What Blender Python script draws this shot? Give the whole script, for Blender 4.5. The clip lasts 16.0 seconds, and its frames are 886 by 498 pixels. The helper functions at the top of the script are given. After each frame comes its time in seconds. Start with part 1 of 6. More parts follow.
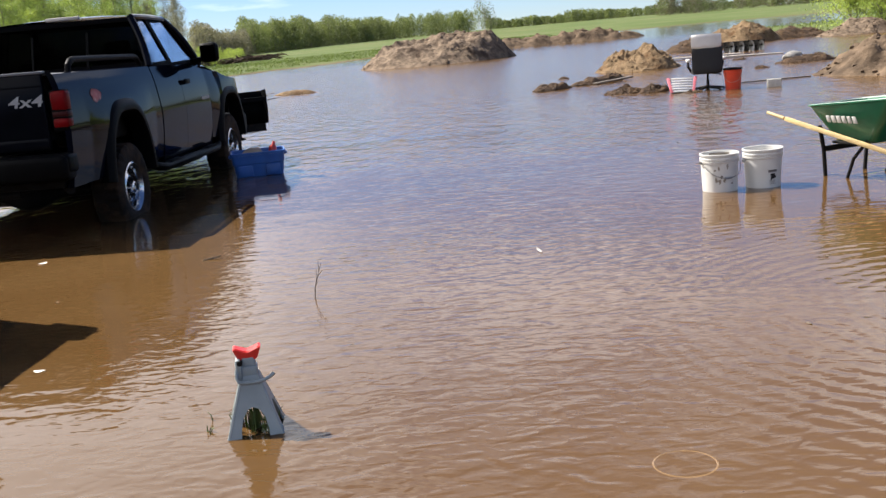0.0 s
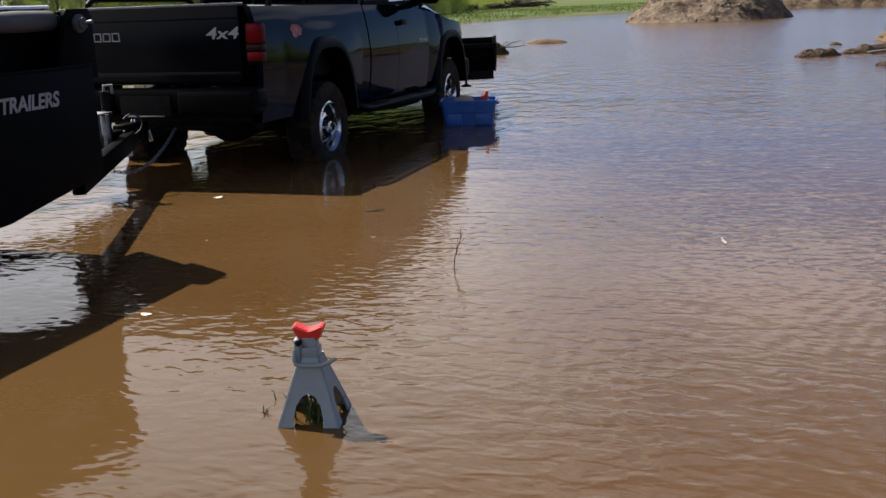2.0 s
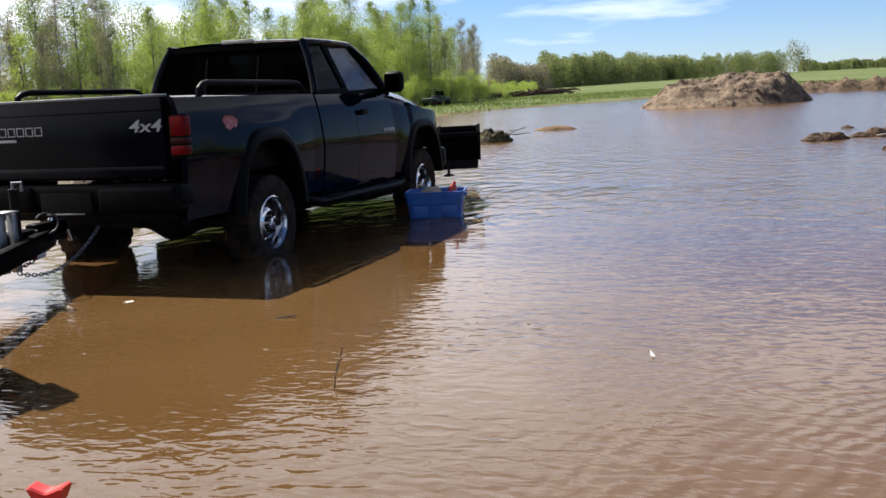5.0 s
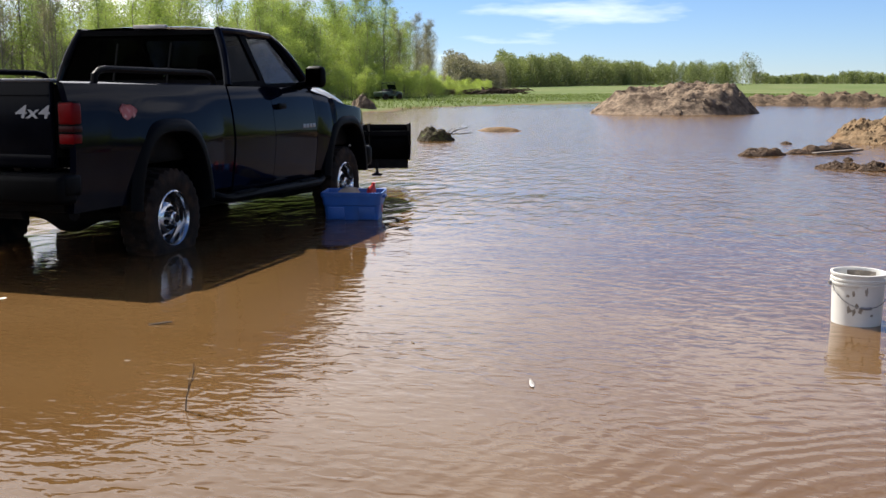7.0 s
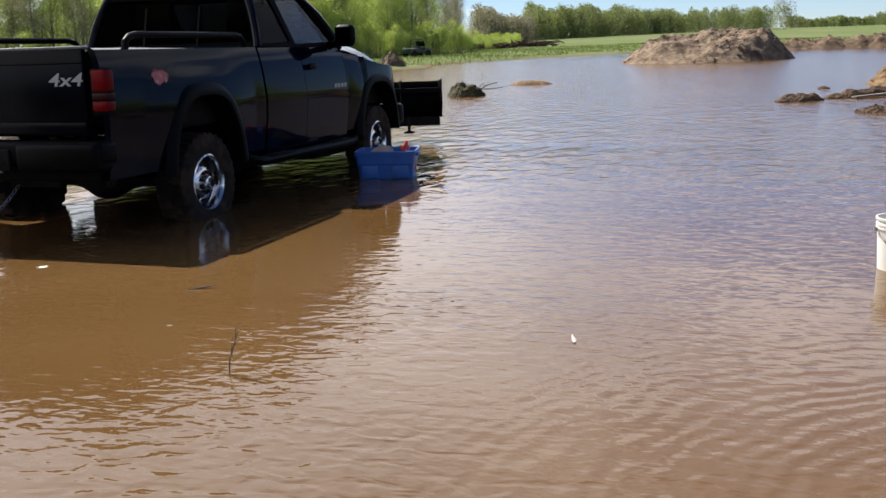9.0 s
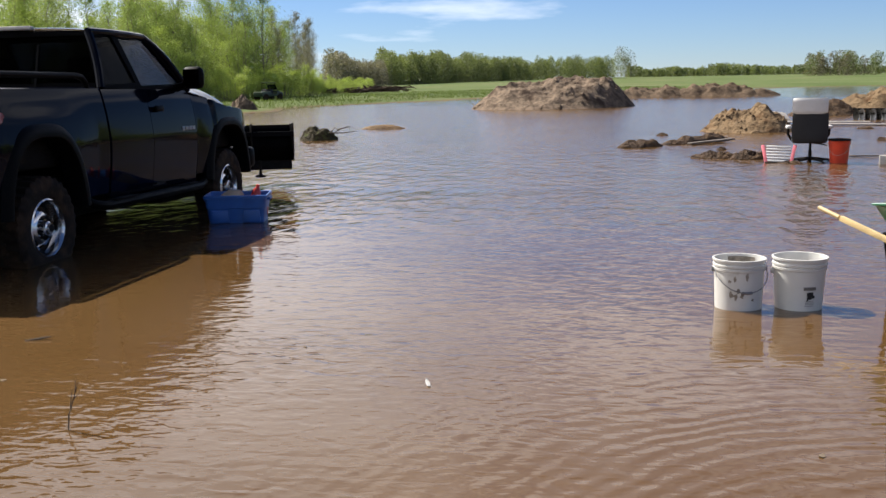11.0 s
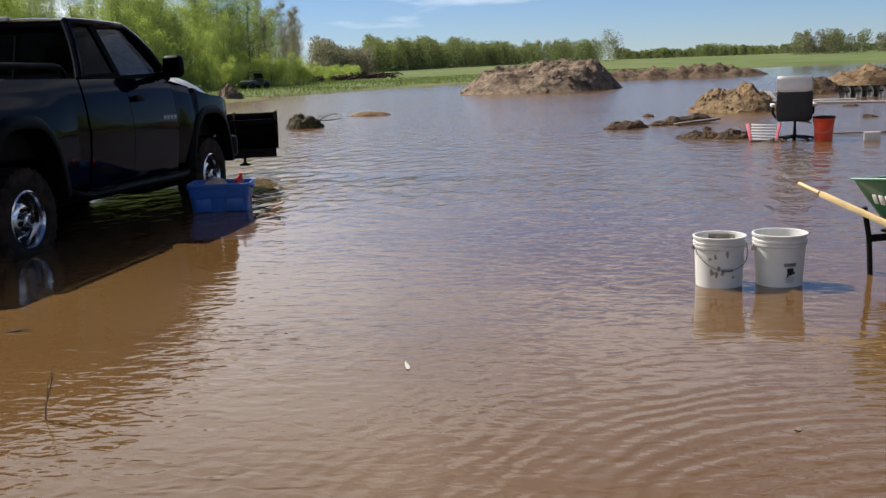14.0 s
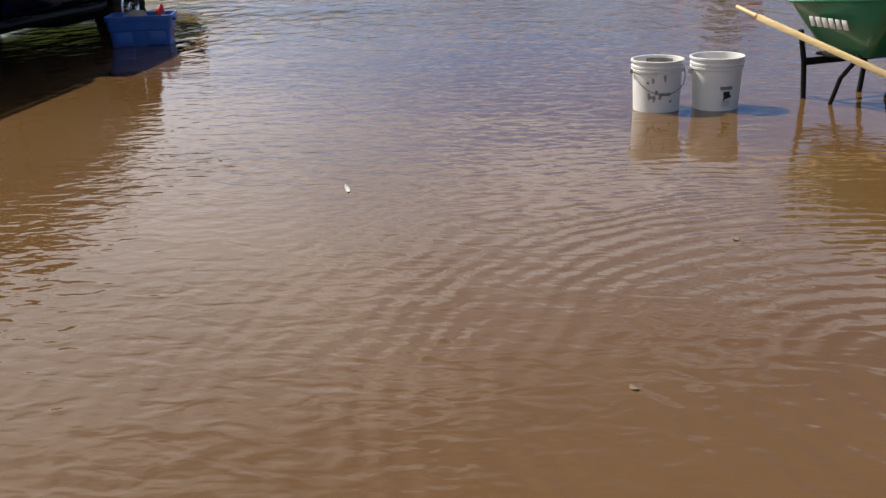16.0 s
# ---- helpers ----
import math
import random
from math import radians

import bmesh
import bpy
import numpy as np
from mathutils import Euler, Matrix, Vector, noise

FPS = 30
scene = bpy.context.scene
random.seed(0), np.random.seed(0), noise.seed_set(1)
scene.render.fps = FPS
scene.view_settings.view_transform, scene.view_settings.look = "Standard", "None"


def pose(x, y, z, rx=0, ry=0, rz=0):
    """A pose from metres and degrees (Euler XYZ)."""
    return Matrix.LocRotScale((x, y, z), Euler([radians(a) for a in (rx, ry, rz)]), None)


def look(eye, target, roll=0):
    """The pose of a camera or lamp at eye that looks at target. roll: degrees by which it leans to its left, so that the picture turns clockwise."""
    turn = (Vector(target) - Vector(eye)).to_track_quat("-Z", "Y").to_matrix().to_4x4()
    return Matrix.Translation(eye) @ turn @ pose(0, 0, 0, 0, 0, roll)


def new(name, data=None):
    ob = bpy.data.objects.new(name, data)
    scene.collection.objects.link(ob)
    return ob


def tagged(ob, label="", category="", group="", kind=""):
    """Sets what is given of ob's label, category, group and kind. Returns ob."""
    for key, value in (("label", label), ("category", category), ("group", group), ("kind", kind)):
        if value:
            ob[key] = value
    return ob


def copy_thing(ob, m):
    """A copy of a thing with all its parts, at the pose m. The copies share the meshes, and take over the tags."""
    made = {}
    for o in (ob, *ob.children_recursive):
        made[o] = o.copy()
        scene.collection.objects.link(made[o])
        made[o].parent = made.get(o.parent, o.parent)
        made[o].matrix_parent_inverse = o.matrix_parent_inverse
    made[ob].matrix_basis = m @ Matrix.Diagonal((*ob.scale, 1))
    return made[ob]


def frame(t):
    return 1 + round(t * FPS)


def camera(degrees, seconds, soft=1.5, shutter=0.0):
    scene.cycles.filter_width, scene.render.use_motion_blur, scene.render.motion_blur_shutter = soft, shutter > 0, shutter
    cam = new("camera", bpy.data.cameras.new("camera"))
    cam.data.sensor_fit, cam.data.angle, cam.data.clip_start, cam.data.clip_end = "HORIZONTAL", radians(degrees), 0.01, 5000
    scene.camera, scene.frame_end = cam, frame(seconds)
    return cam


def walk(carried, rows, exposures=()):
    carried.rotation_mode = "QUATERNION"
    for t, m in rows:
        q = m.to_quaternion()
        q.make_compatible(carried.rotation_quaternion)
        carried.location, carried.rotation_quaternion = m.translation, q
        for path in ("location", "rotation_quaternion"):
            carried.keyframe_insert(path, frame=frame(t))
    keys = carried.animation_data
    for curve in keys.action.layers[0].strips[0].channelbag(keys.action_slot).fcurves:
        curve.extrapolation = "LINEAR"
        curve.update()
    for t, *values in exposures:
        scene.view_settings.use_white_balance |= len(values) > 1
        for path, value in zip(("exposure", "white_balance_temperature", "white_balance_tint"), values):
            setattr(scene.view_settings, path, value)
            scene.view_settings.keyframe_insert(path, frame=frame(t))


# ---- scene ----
cam = camera(47.2, 16.0)

PATH = [
    (0, (3.33, -8.939, 1.37), (3.195, -6.987, 0.957), -5.0),
    (0.5, (3.459, -8.84, 1.35), (3.282, -6.888, 0.949), -5.6),
    (1, (3.634, -8.677, 1.333), (3.282, -6.779, 0.809), -2.1),
    (1.5, (3.698, -8.454, 1.295), (3.191, -6.564, 0.881), -1.6),
    (2, (3.748, -8.247, 1.317), (3.131, -6.405, 0.841), -2.1),
    (2.5, (3.814, -8.153, 1.34), (3.245, -6.28, 0.927), -2.3),
    (3, (3.969, -8.074, 1.335), (3.316, -6.221, 0.96), -2.3),
    (3.5, (4.031, -8.018, 1.336), (3.386, -6.155, 1.0), -2.7),
    (3.7, (4.033, -7.985, 1.329), (3.418, -6.105, 1.032), -1.9),
    (5.8, (4.455, -7.141, 1.271), (3.685, -5.333, 0.901), -2.2),
    (6, (4.516, -7.119, 1.294), (3.725, -5.324, 0.903), -1.7),
    (6.5, (4.533, -7.098, 1.328), (3.827, -5.259, 0.979), -0.1),
    (7, (4.425, -7.034, 1.325), (3.836, -5.15, 1.004), 0.1),
    (7.5, (4.386, -7.013, 1.328), (3.791, -5.126, 1.035), -1.1),
    (8, (4.406, -7.009, 1.327), (3.818, -5.123, 1.017), -1.4),
    (8.5, (4.384, -7.006, 1.335), (3.742, -5.148, 0.966), -1.9),
    (9, (4.393, -7.005, 1.323), (3.745, -5.157, 0.919), -1.8),
    (9.5, (4.416, -6.986, 1.322), (4.008, -5.069, 0.921), -0.4),
    (9.7, (4.37, -6.984, 1.323), (4.021, -5.048, 0.965), -0.6),
    (12, (4.418, -6.995, 1.324), (4.011, -5.063, 1.003), -1.7),
    (12.5, (4.424, -7.004, 1.317), (4.026, -5.075, 0.967), -2.7),
    (13, (4.447, -6.983, 1.307), (4.071, -5.047, 0.971), -2.8),
    (13.5, (4.466, -6.967, 1.305), (4.105, -5.03, 0.961), -2.7),
    (14, (4.457, -6.968, 1.304), (4.1, -5.032, 0.95), -2.0),
    (14.5, (4.425, -6.998, 1.315), (4.079, -5.059, 0.965), -2.1),
    (15, (4.441, -6.984, 1.303), (4.112, -5.044, 0.944), -2.7),
    (15.5, (4.431, -6.998, 1.282), (4.188, -5.083, 0.758), -2.3),
    (16, (4.397, -6.95, 1.182), (4.18, -5.07, 0.533), -1.8),
]
walk(cam, [(t, look(eye, target, roll)) for t, eye, target, roll in PATH],
     [(0.0, 1.32), (0.6, 1.20), (1.2, 0.85), (2.4, 0.82), (3.0, 1.02), (3.7, 1.10), (6.0, 1.22), (9.7, 1.17), (12.0, 0.84), (16.0, 0.77)])

# ---- light ----
SUN_WAY = Vector((-0.80, 0.42, 1.0)).normalized()
world = bpy.data.worlds.new("sky")
scene.world = world
world.use_nodes = True
wn, wl = world.node_tree.nodes, world.node_tree.links
wn.clear()
w_out = wn.new("ShaderNodeOutputWorld")
w_bg = wn.new("ShaderNodeBackground")
w_bg.inputs["Strength"].default_value = 0.046
w_sky = wn.new("ShaderNodeTexSky")
w_sky.sky_type = "NISHITA"
w_sky.sun_disc = False
w_sky.sun_elevation = math.asin(SUN_WAY.z)
w_sky.sun_rotation = math.atan2(SUN_WAY.x, SUN_WAY.y)
w_sky.altitude = 1500.0
w_sky.air_density, w_sky.dust_density, w_sky.ozone_density = 1.0, 0.0, 4.0
# thin fair-weather clouds all over the sky, as streaks that flatten toward the horizon
w_tc = wn.new("ShaderNodeTexCoord")
w_map = wn.new("ShaderNodeMapping")
w_map.inputs["Scale"].default_value = (1.6, 1.6, 9.0)
w_map.inputs["Location"].default_value = (0.35, 0.1, 0.2)
w_noise = wn.new("ShaderNodeTexNoise")
w_noise.inputs["Scale"].default_value = 2.6
w_noise.inputs["Detail"].default_value = 7.0
w_noise.inputs["Roughness"].default_value = 0.55
w_ramp = wn.new("ShaderNodeValToRGB")
w_ramp.color_ramp.elements[0].position = 0.43
w_ramp.color_ramp.elements[0].color = (0, 0, 0, 1)
w_ramp.color_ramp.elements[1].position = 0.78
w_ramp.color_ramp.elements[1].color = (0.9, 0.9, 0.9, 1)
w_mix = wn.new("ShaderNodeMix")
w_mix.data_type = "RGBA"
w_mix.inputs["B"].default_value = (18.5, 18.2, 18.6, 1)
wl.new(w_tc.outputs["Generated"], w_map.inputs["Vector"])
wl.new(w_map.outputs["Vector"], w_noise.inputs["Vector"])
# clouds are sparse low down and more broken higher up
w_sep = wn.new("ShaderNodeSeparateXYZ")
w_lift = wn.new("ShaderNodeMapRange")
w_lift.inputs["From Min"].default_value, w_lift.inputs["From Max"].default_value = 0.13, 0.26
w_lift.inputs["To Min"].default_value, w_lift.inputs["To Max"].default_value = -0.27, 0.135
w_add = wn.new("ShaderNodeMath")
w_add.operation = "ADD"
wl.new(w_tc.outputs["Generated"], w_sep.inputs["Vector"])
wl.new(w_sep.outputs["Z"], w_lift.inputs["Value"])
wl.new(w_noise.outputs["Fac"], w_add.inputs[0])
wl.new(w_lift.outputs["Result"], w_add.inputs[1])
w_thin = wn.new("ShaderNodeMapRange")
w_thin.inputs["From Min"].default_value, w_thin.inputs["From Max"].default_value = 0.33, 0.58
w_thin.inputs["To Min"].default_value, w_thin.inputs["To Max"].default_value = 0.0, -0.31
w_add2 = wn.new("ShaderNodeMath")
w_add2.operation = "ADD"
wl.new(w_sep.outputs["Z"], w_thin.inputs["Value"])
wl.new(w_add.outputs[0], w_add2.inputs[0])
wl.new(w_thin.outputs["Result"], w_add2.inputs[1])
# the sky is clouding over in the west
w_west = wn.new("ShaderNodeMapRange")
w_west.interpolation_type = "SMOOTHSTEP"
w_west.inputs["From Min"].default_value, w_west.inputs["From Max"].default_value = 0.15, -0.75
w_west.inputs["To Min"].default_value, w_west.inputs["To Max"].default_value = -0.06, 0.46
w_add3 = wn.new("ShaderNodeMath")
w_add3.operation = "ADD"
wl.new(w_sep.outputs["X"], w_west.inputs["Value"])
wl.new(w_add2.outputs[0], w_add3.inputs[0])
wl.new(w_west.outputs["Result"], w_add3.inputs[1])
wl.new(w_add3.outputs[0], w_ramp.inputs["Fac"])
wl.new(w_ramp.outputs["Color"], w_mix.inputs["Factor"])
w_tint = wn.new("ShaderNodeMix")
w_tint.data_type, w_tint.blend_type = "RGBA", "MULTIPLY"
w_tint.inputs["Factor"].default_value = 1.0
w_tint.inputs["B"].default_value = (0.83, 0.95, 1.22, 1)
wl.new(w_sky.outputs["Color"], w_tint.inputs["A"])
wl.new(w_tint.outputs["Result"], w_mix.inputs["A"])
wl.new(w_mix.outputs["Result"], w_bg.inputs["Color"])
wl.new(w_bg.outputs["Background"], w_out.inputs["Surface"])

sun = new("sun", bpy.data.lights.new("sun", "SUN"))
sun.data.energy, sun.data.angle, sun.data.color = 5.0, radians(0.53), (1.0, 0.94, 0.86)
sun.matrix_world = look(SUN_WAY * 50, (0, 0, 0))


# ---- materials ----
def material(name, color, rough=0.6, metal=0.0, vary=0.25, scale=8.0, bump=0.0, bump_scale=60.0, dirt=None, dirt_at=0.6,
             dirt_scale=3.0, spec=0.5, coat=0.0, stretch=(1, 1, 1), island=0.0, rough_vary=0.15, bump_dist=0.02):
    """A surface with a base colour, fine grain, broad stains, wear of a second colour, and relief."""
    m = bpy.data.materials.new(name)
    m.use_nodes = True
    n, l = m.node_tree.nodes, m.node_tree.links
    b = n["Principled BSDF"]
    tc = n.new("ShaderNodeTexCoord")
    mp = n.new("ShaderNodeMapping")
    mp.inputs["Scale"].default_value = stretch
    l.new(tc.outputs["Object"], mp.inputs["Vector"])
    fine = n.new("ShaderNodeTexNoise")
    fine.inputs["Scale"].default_value, fine.inputs["Detail"].default_value = scale, 6.0
    broad = n.new("ShaderNodeTexNoise")
    broad.inputs["Scale"].default_value, broad.inputs["Detail"].default_value = dirt_scale, 5.0
    for t in (fine, broad):
        l.new(mp.outputs["Vector"], t.inputs["Vector"])
    ramp = n.new("ShaderNodeValToRGB")
    lo = [c * (1 - vary) for c in color]
    hi = [min(1.0, c * (1 + vary)) for c in color]
    ramp.color_ramp.elements[0].position, ramp.color_ramp.elements[0].color = 0.3, (*lo, 1)
    ramp.color_ramp.elements[1].position, ramp.color_ramp.elements[1].color = 0.7, (*hi, 1)
    l.new(fine.outputs["Fac"], ramp.inputs["Fac"])
    out = ramp.outputs["Color"]
    if dirt:
        edge = n.new("ShaderNodeValToRGB")
        edge.color_ramp.elements[0].position = dirt_at
        edge.color_ramp.elements[1].position = min(1.0, dirt_at + 0.18)
        l.new(broad.outputs["Fac"], edge.inputs["Fac"])
        mix = n.new("ShaderNodeMix")
        mix.data_type = "RGBA"
        mix.inputs["B"].default_value = (*dirt, 1)
        l.new(edge.outputs["Color"], mix.inputs["Factor"])
        l.new(out, mix.inputs["A"])
        out = mix.outputs["Result"]
    if island:
        geo = n.new("ShaderNodeNewGeometry")
        hsv = n.new("ShaderNodeHueSaturation")
        rng = n.new("ShaderNodeMapRange")
        rng.inputs["To Min"].default_value, rng.inputs["To Max"].default_value = 1 - island, 1 + island
        l.new(geo.outputs["Random Per Island"], rng.inputs["Value"])
        l.new(rng.outputs["Result"], hsv.inputs["Value"])
        l.new(out, hsv.inputs["Color"])
        out = hsv.outputs["Color"]
    l.new(out, b.inputs["Base Color"])
    rr = n.new("ShaderNodeMapRange")
    rr.inputs["To Min"].default_value = max(0.0, rough * (1 - rough_vary))
    rr.inputs["To Max"].default_value = min(1.0, rough * (1 + rough_vary))
    l.new(broad.outputs["Fac"], rr.inputs["Value"])
    l.new(rr.outputs["Result"], b.inputs["Roughness"])
    b.inputs["Metallic"].default_value = metal
    b.inputs["Specular IOR Level"].default_value = spec
    b.inputs["Coat Weight"].default_value = coat
    b.inputs["Coat Roughness"].default_value = 0.06
    if bump:
        bn = n.new("ShaderNodeTexNoise")
        bn.inputs["Scale"].default_value, bn.inputs["Detail"].default_value = bump_scale, 5.0
        l.new(mp.outputs["Vector"], bn.inputs["Vector"])
        bp = n.new("ShaderNodeBump")
        bp.inputs["Strength"].default_value, bp.inputs["Distance"].default_value = bump, bump_dist
        l.new(bn.outputs["Fac"], bp.inputs["Height"])
        l.new(bp.outputs["Normal"], b.inputs["Normal"])
    return m


def water_material():
    m = bpy.data.materials.new("muddy_water")
    m.use_nodes = True
    n, l = m.node_tree.nodes, m.node_tree.links
    b = n["Principled BSDF"]
    tc = n.new("ShaderNodeTexCoord")

    def noise_tex(scale, detail, stretch, turn=0.0, dist=0.0):
        mp = n.new("ShaderNodeMapping")
        mp.inputs["Scale"].default_value = stretch
        mp.inputs["Rotation"].default_value = (0, 0, radians(turn))
        l.new(tc.outputs["Object"], mp.inputs["Vector"])
        t = n.new("ShaderNodeTexNoise")
        t.inputs["Scale"].default_value, t.inputs["Detail"].default_value = scale, detail
        t.inputs["Distortion"].default_value = dist
        l.new(mp.outputs["Vector"], t.inputs["Vector"])
        return t.outputs["Fac"]

    def math_node(op, a, b_, c=None):
        t = n.new("ShaderNodeMath")
        t.operation = op
        for k, v in enumerate((a, b_, c)):
            if v is None:
                continue
            if isinstance(v, (int, float)):
                t.inputs[k].default_value = v
            else:
                l.new(v, t.inputs[k])
        return t.outputs[0]

    silt = n.new("ShaderNodeValToRGB")
    silt.color_ramp.elements[0].position, silt.color_ramp.elements[0].color = 0.32, (*SILT_DARK, 1)
    silt.color_ramp.elements[1].position, silt.color_ramp.elements[1].color = 0.68, (*SILT_LIGHT, 1)
    l.new(noise_tex(0.35, 5.0, (1, 1, 1), dist=0.6), silt.inputs["Fac"])
    l.new(silt.outputs["Color"], b.inputs["Base Color"])
    b.inputs["IOR"].default_value = 1.333
    b.inputs["Roughness"].default_value = 0.07
    # wind ripples in two crossing sets, gusts that still or roughen them, and a slow swell
    ripple = noise_tex(11.5, 1.4, (0.60, 1.0, 1.0), turn=14.0, dist=0.6)
    cross = noise_tex(10.0, 1.4, (0.60, 1.0, 1.0), turn=-38.0, dist=0.7)
    chop = noise_tex(28.0, 1.0, (0.55, 1.0, 1.0), turn=-8.0, dist=0.3)
    swell = noise_tex(1.3, 2.0, (0.6, 1.0, 1.0), turn=20.0)
    gust = noise_tex(0.20, 3.0, (1, 1, 1), turn=30.0)
    g = n.new("ShaderNodeMapRange")
    g.inputs["From Min"].default_value, g.inputs["From Max"].default_value = 0.40, 0.60
    g.inputs["To Min"].default_value, g.inputs["To Max"].default_value = 0.06, 1.1
    l.new(gust, g.inputs["Value"])
    g2 = n.new("ShaderNodeMapRange")
    g2.inputs["From Min"].default_value, g2.inputs["From Max"].default_value = 0.58, 0.42
    g2.inputs["To Min"].default_value, g2.inputs["To Max"].default_value = 0.06, 0.7
    l.new(gust, g2.inputs["Value"])
    small = math_node("MULTIPLY_ADD", chop, 0.20, ripple)
    small = math_node("MULTIPLY_ADD", math_node("MULTIPLY", cross, g2.outputs["Result"]), 0.8, math_node("MULTIPLY", small, g.outputs["Result"]))
    # the water is stirred most round the place where someone waded
    wade = n.new("ShaderNodeVectorMath")
    wade.operation = "DISTANCE"
    wade.inputs[1].default_value = (2.6, -4.6, 0.0)
    l.new(tc.outputs["Object"], wade.inputs[0])
    stir = n.new("ShaderNodeMapRange")
    stir.interpolation_type = "SMOOTHSTEP"
    stir.inputs["From Min"].default_value, stir.inputs["From Max"].default_value = 1.5, 9.0
    stir.inputs["To Min"].default_value, stir.inputs["To Max"].default_value = 1.65, 0.8
    l.new(wade.outputs["Value"], stir.inputs["Value"])
    open_water = n.new("ShaderNodeMapRange")
    open_water.inputs["From Min"].default_value, open_water.inputs["From Max"].default_value = 8.0, 24.0
    open_water.inputs["To Min"].default_value, open_water.inputs["To Max"].default_value = 1.0, 2.2
    l.new(wade.outputs["Value"], open_water.inputs["Value"])
    small = math_node("MULTIPLY", small, math_node("MULTIPLY", stir.outputs["Result"], open_water.outputs["Result"]))
    # the truck keeps the wind off the strip of water beside it
    across = n.new("ShaderNodeSeparateXYZ")
    l.new(tc.outputs["Object"], across.inputs["Vector"])
    lee = n.new("ShaderNodeMapRange")
    lee.interpolation_type = "SMOOTHSTEP"
    lee.inputs["From Min"].default_value, lee.inputs["From Max"].default_value = 1.3, 2.7
    lee.inputs["To Min"].default_value, lee.inputs["To Max"].default_value = 0.30, 1.0
    l.new(across.outputs["X"], lee.inputs["Value"])
    small = math_node("MULTIPLY", small, lee.outputs["Result"])
    # the shallows toward the bank lie almost still
    bank = n.new("ShaderNodeVectorMath")
    bank.operation = "DISTANCE"
    bank.inputs[1].default_value = (6.2, -4.6, 0.0)
    l.new(tc.outputs["Object"], bank.inputs[0])
    still = n.new("ShaderNodeMapRange")
    still.interpolation_type = "SMOOTHSTEP"
    still.inputs["From Min"].default_value, still.inputs["From Max"].default_value = 1.2, 6.0
    still.inputs["To Min"].default_value, still.inputs["To Max"].default_value = 0.22, 1.0
    l.new(bank.outputs["Value"], still.inputs["Value"])
    small = math_node("MULTIPLY", small, still.outputs["Result"])
    # smooth slicks drawn out along the wind, where the water mirrors the low blue sky
    slick = n.new("ShaderNodeMapRange")
    slick.interpolation_type = "SMOOTHSTEP"
    slick.inputs["From Min"].default_value, slick.inputs["From Max"].default_value = 0.46, 0.66
    l.new(noise_tex(0.22, 1.6, (0.45, 1.0, 1.0), turn=10.0, dist=0.9), slick.inputs["Value"])
    far_off = n.new("ShaderNodeMapRange")
    far_off.interpolation_type = "SMOOTHSTEP"
    far_off.inputs["From Min"].default_value, far_off.inputs["From Max"].default_value = 5.0, 9.0
    l.new(wade.outputs["Value"], far_off.inputs["Value"])
    shore_calm = n.new("ShaderNodeMapRange")
    shore_calm.interpolation_type = "SMOOTHSTEP"
    shore_calm.inputs["From Min"].default_value, shore_calm.inputs["From Max"].default_value = 45.0, 75.0
    l.new(wade.outputs["Value"], shore_calm.inputs["Value"])
    spent = n.new("ShaderNodeMapRange")
    spent.interpolation_type = "SMOOTHSTEP"
    spent.inputs["From Min"].default_value, spent.inputs["From Max"].default_value = 17.0, 10.5
    l.new(wade.outputs["Value"], spent.inputs["Value"])
    patch = math_node("MULTIPLY", math_node("MULTIPLY", slick.outputs["Result"], far_off.outputs["Result"]), spent.outputs["Result"])
    slick_at = math_node("MAXIMUM", math_node("MULTIPLY", patch, 0.55), shore_calm.outputs["Result"])
    small = math_node("MULTIPLY", small, math_node("MULTIPLY_ADD", slick_at, -0.85, 1.0))
    ruffled = math_node("MULTIPLY", far_off.outputs["Result"], math_node("SUBTRACT", 1.0, slick_at))
    l.new(math_node("MULTIPLY_ADD", ruffled, 0.09, 0.05), b.inputs["Roughness"])
    # rings that spread from a step in the water
    step = n.new("ShaderNodeVectorMath")
    step.operation = "DISTANCE"
    step.inputs[1].default_value = (5.5, -4.5, 0.0)
    l.new(tc.outputs["Object"], step.inputs[0])
    wobble = math_node("MULTIPLY_ADD", noise_tex(1.6, 2.0, (1, 1, 1)), 0.30, step.outputs["Value"])
    ring = math_node("SINE", math_node("MULTIPLY", wobble, 60.0), 0.0)
    fade = n.new("ShaderNodeMapRange")
    fade.interpolation_type = "SMOOTHSTEP"
    fade.inputs["From Min"].default_value, fade.inputs["From Max"].default_value = 3.4, 0.9
    fade.inputs["To Min"].default_value, fade.inputs["To Max"].default_value = 0.0, 0.085
    l.new(step.outputs["Value"], fade.inputs["Value"])
    small = math_node("MULTIPLY_ADD", ring, fade.outputs["Result"], small)
    wind_sea = math_node("MULTIPLY", math_node("MULTIPLY", math_node("MULTIPLY_ADD", slick_at, -0.8, 1.0), noise_tex(3.4, 2.0, (0.45, 1.0, 1.0), turn=-14.0, dist=0.5)), math_node("SUBTRACT", open_water.outputs["Result"], 0.9))
    mottle = math_node("MULTIPLY", noise_tex(4.2, 2.5, (1.0, 0.6, 1.0), turn=25.0, dist=0.4), ruffled)
    swell = math_node("MULTIPLY_ADD", mottle, 9.0, math_node("MULTIPLY_ADD", wind_sea, 2.2, swell))
    height = math_node("MULTIPLY_ADD", small, WAVE_FINE, math_node("MULTIPLY", swell, WAVE_SWELL))
    bp = n.new("ShaderNodeBump")
    bp.inputs["Strength"].default_value, bp.inputs["Distance"].default_value = 1.0, 1.0
    l.new(height, bp.inputs["Height"])
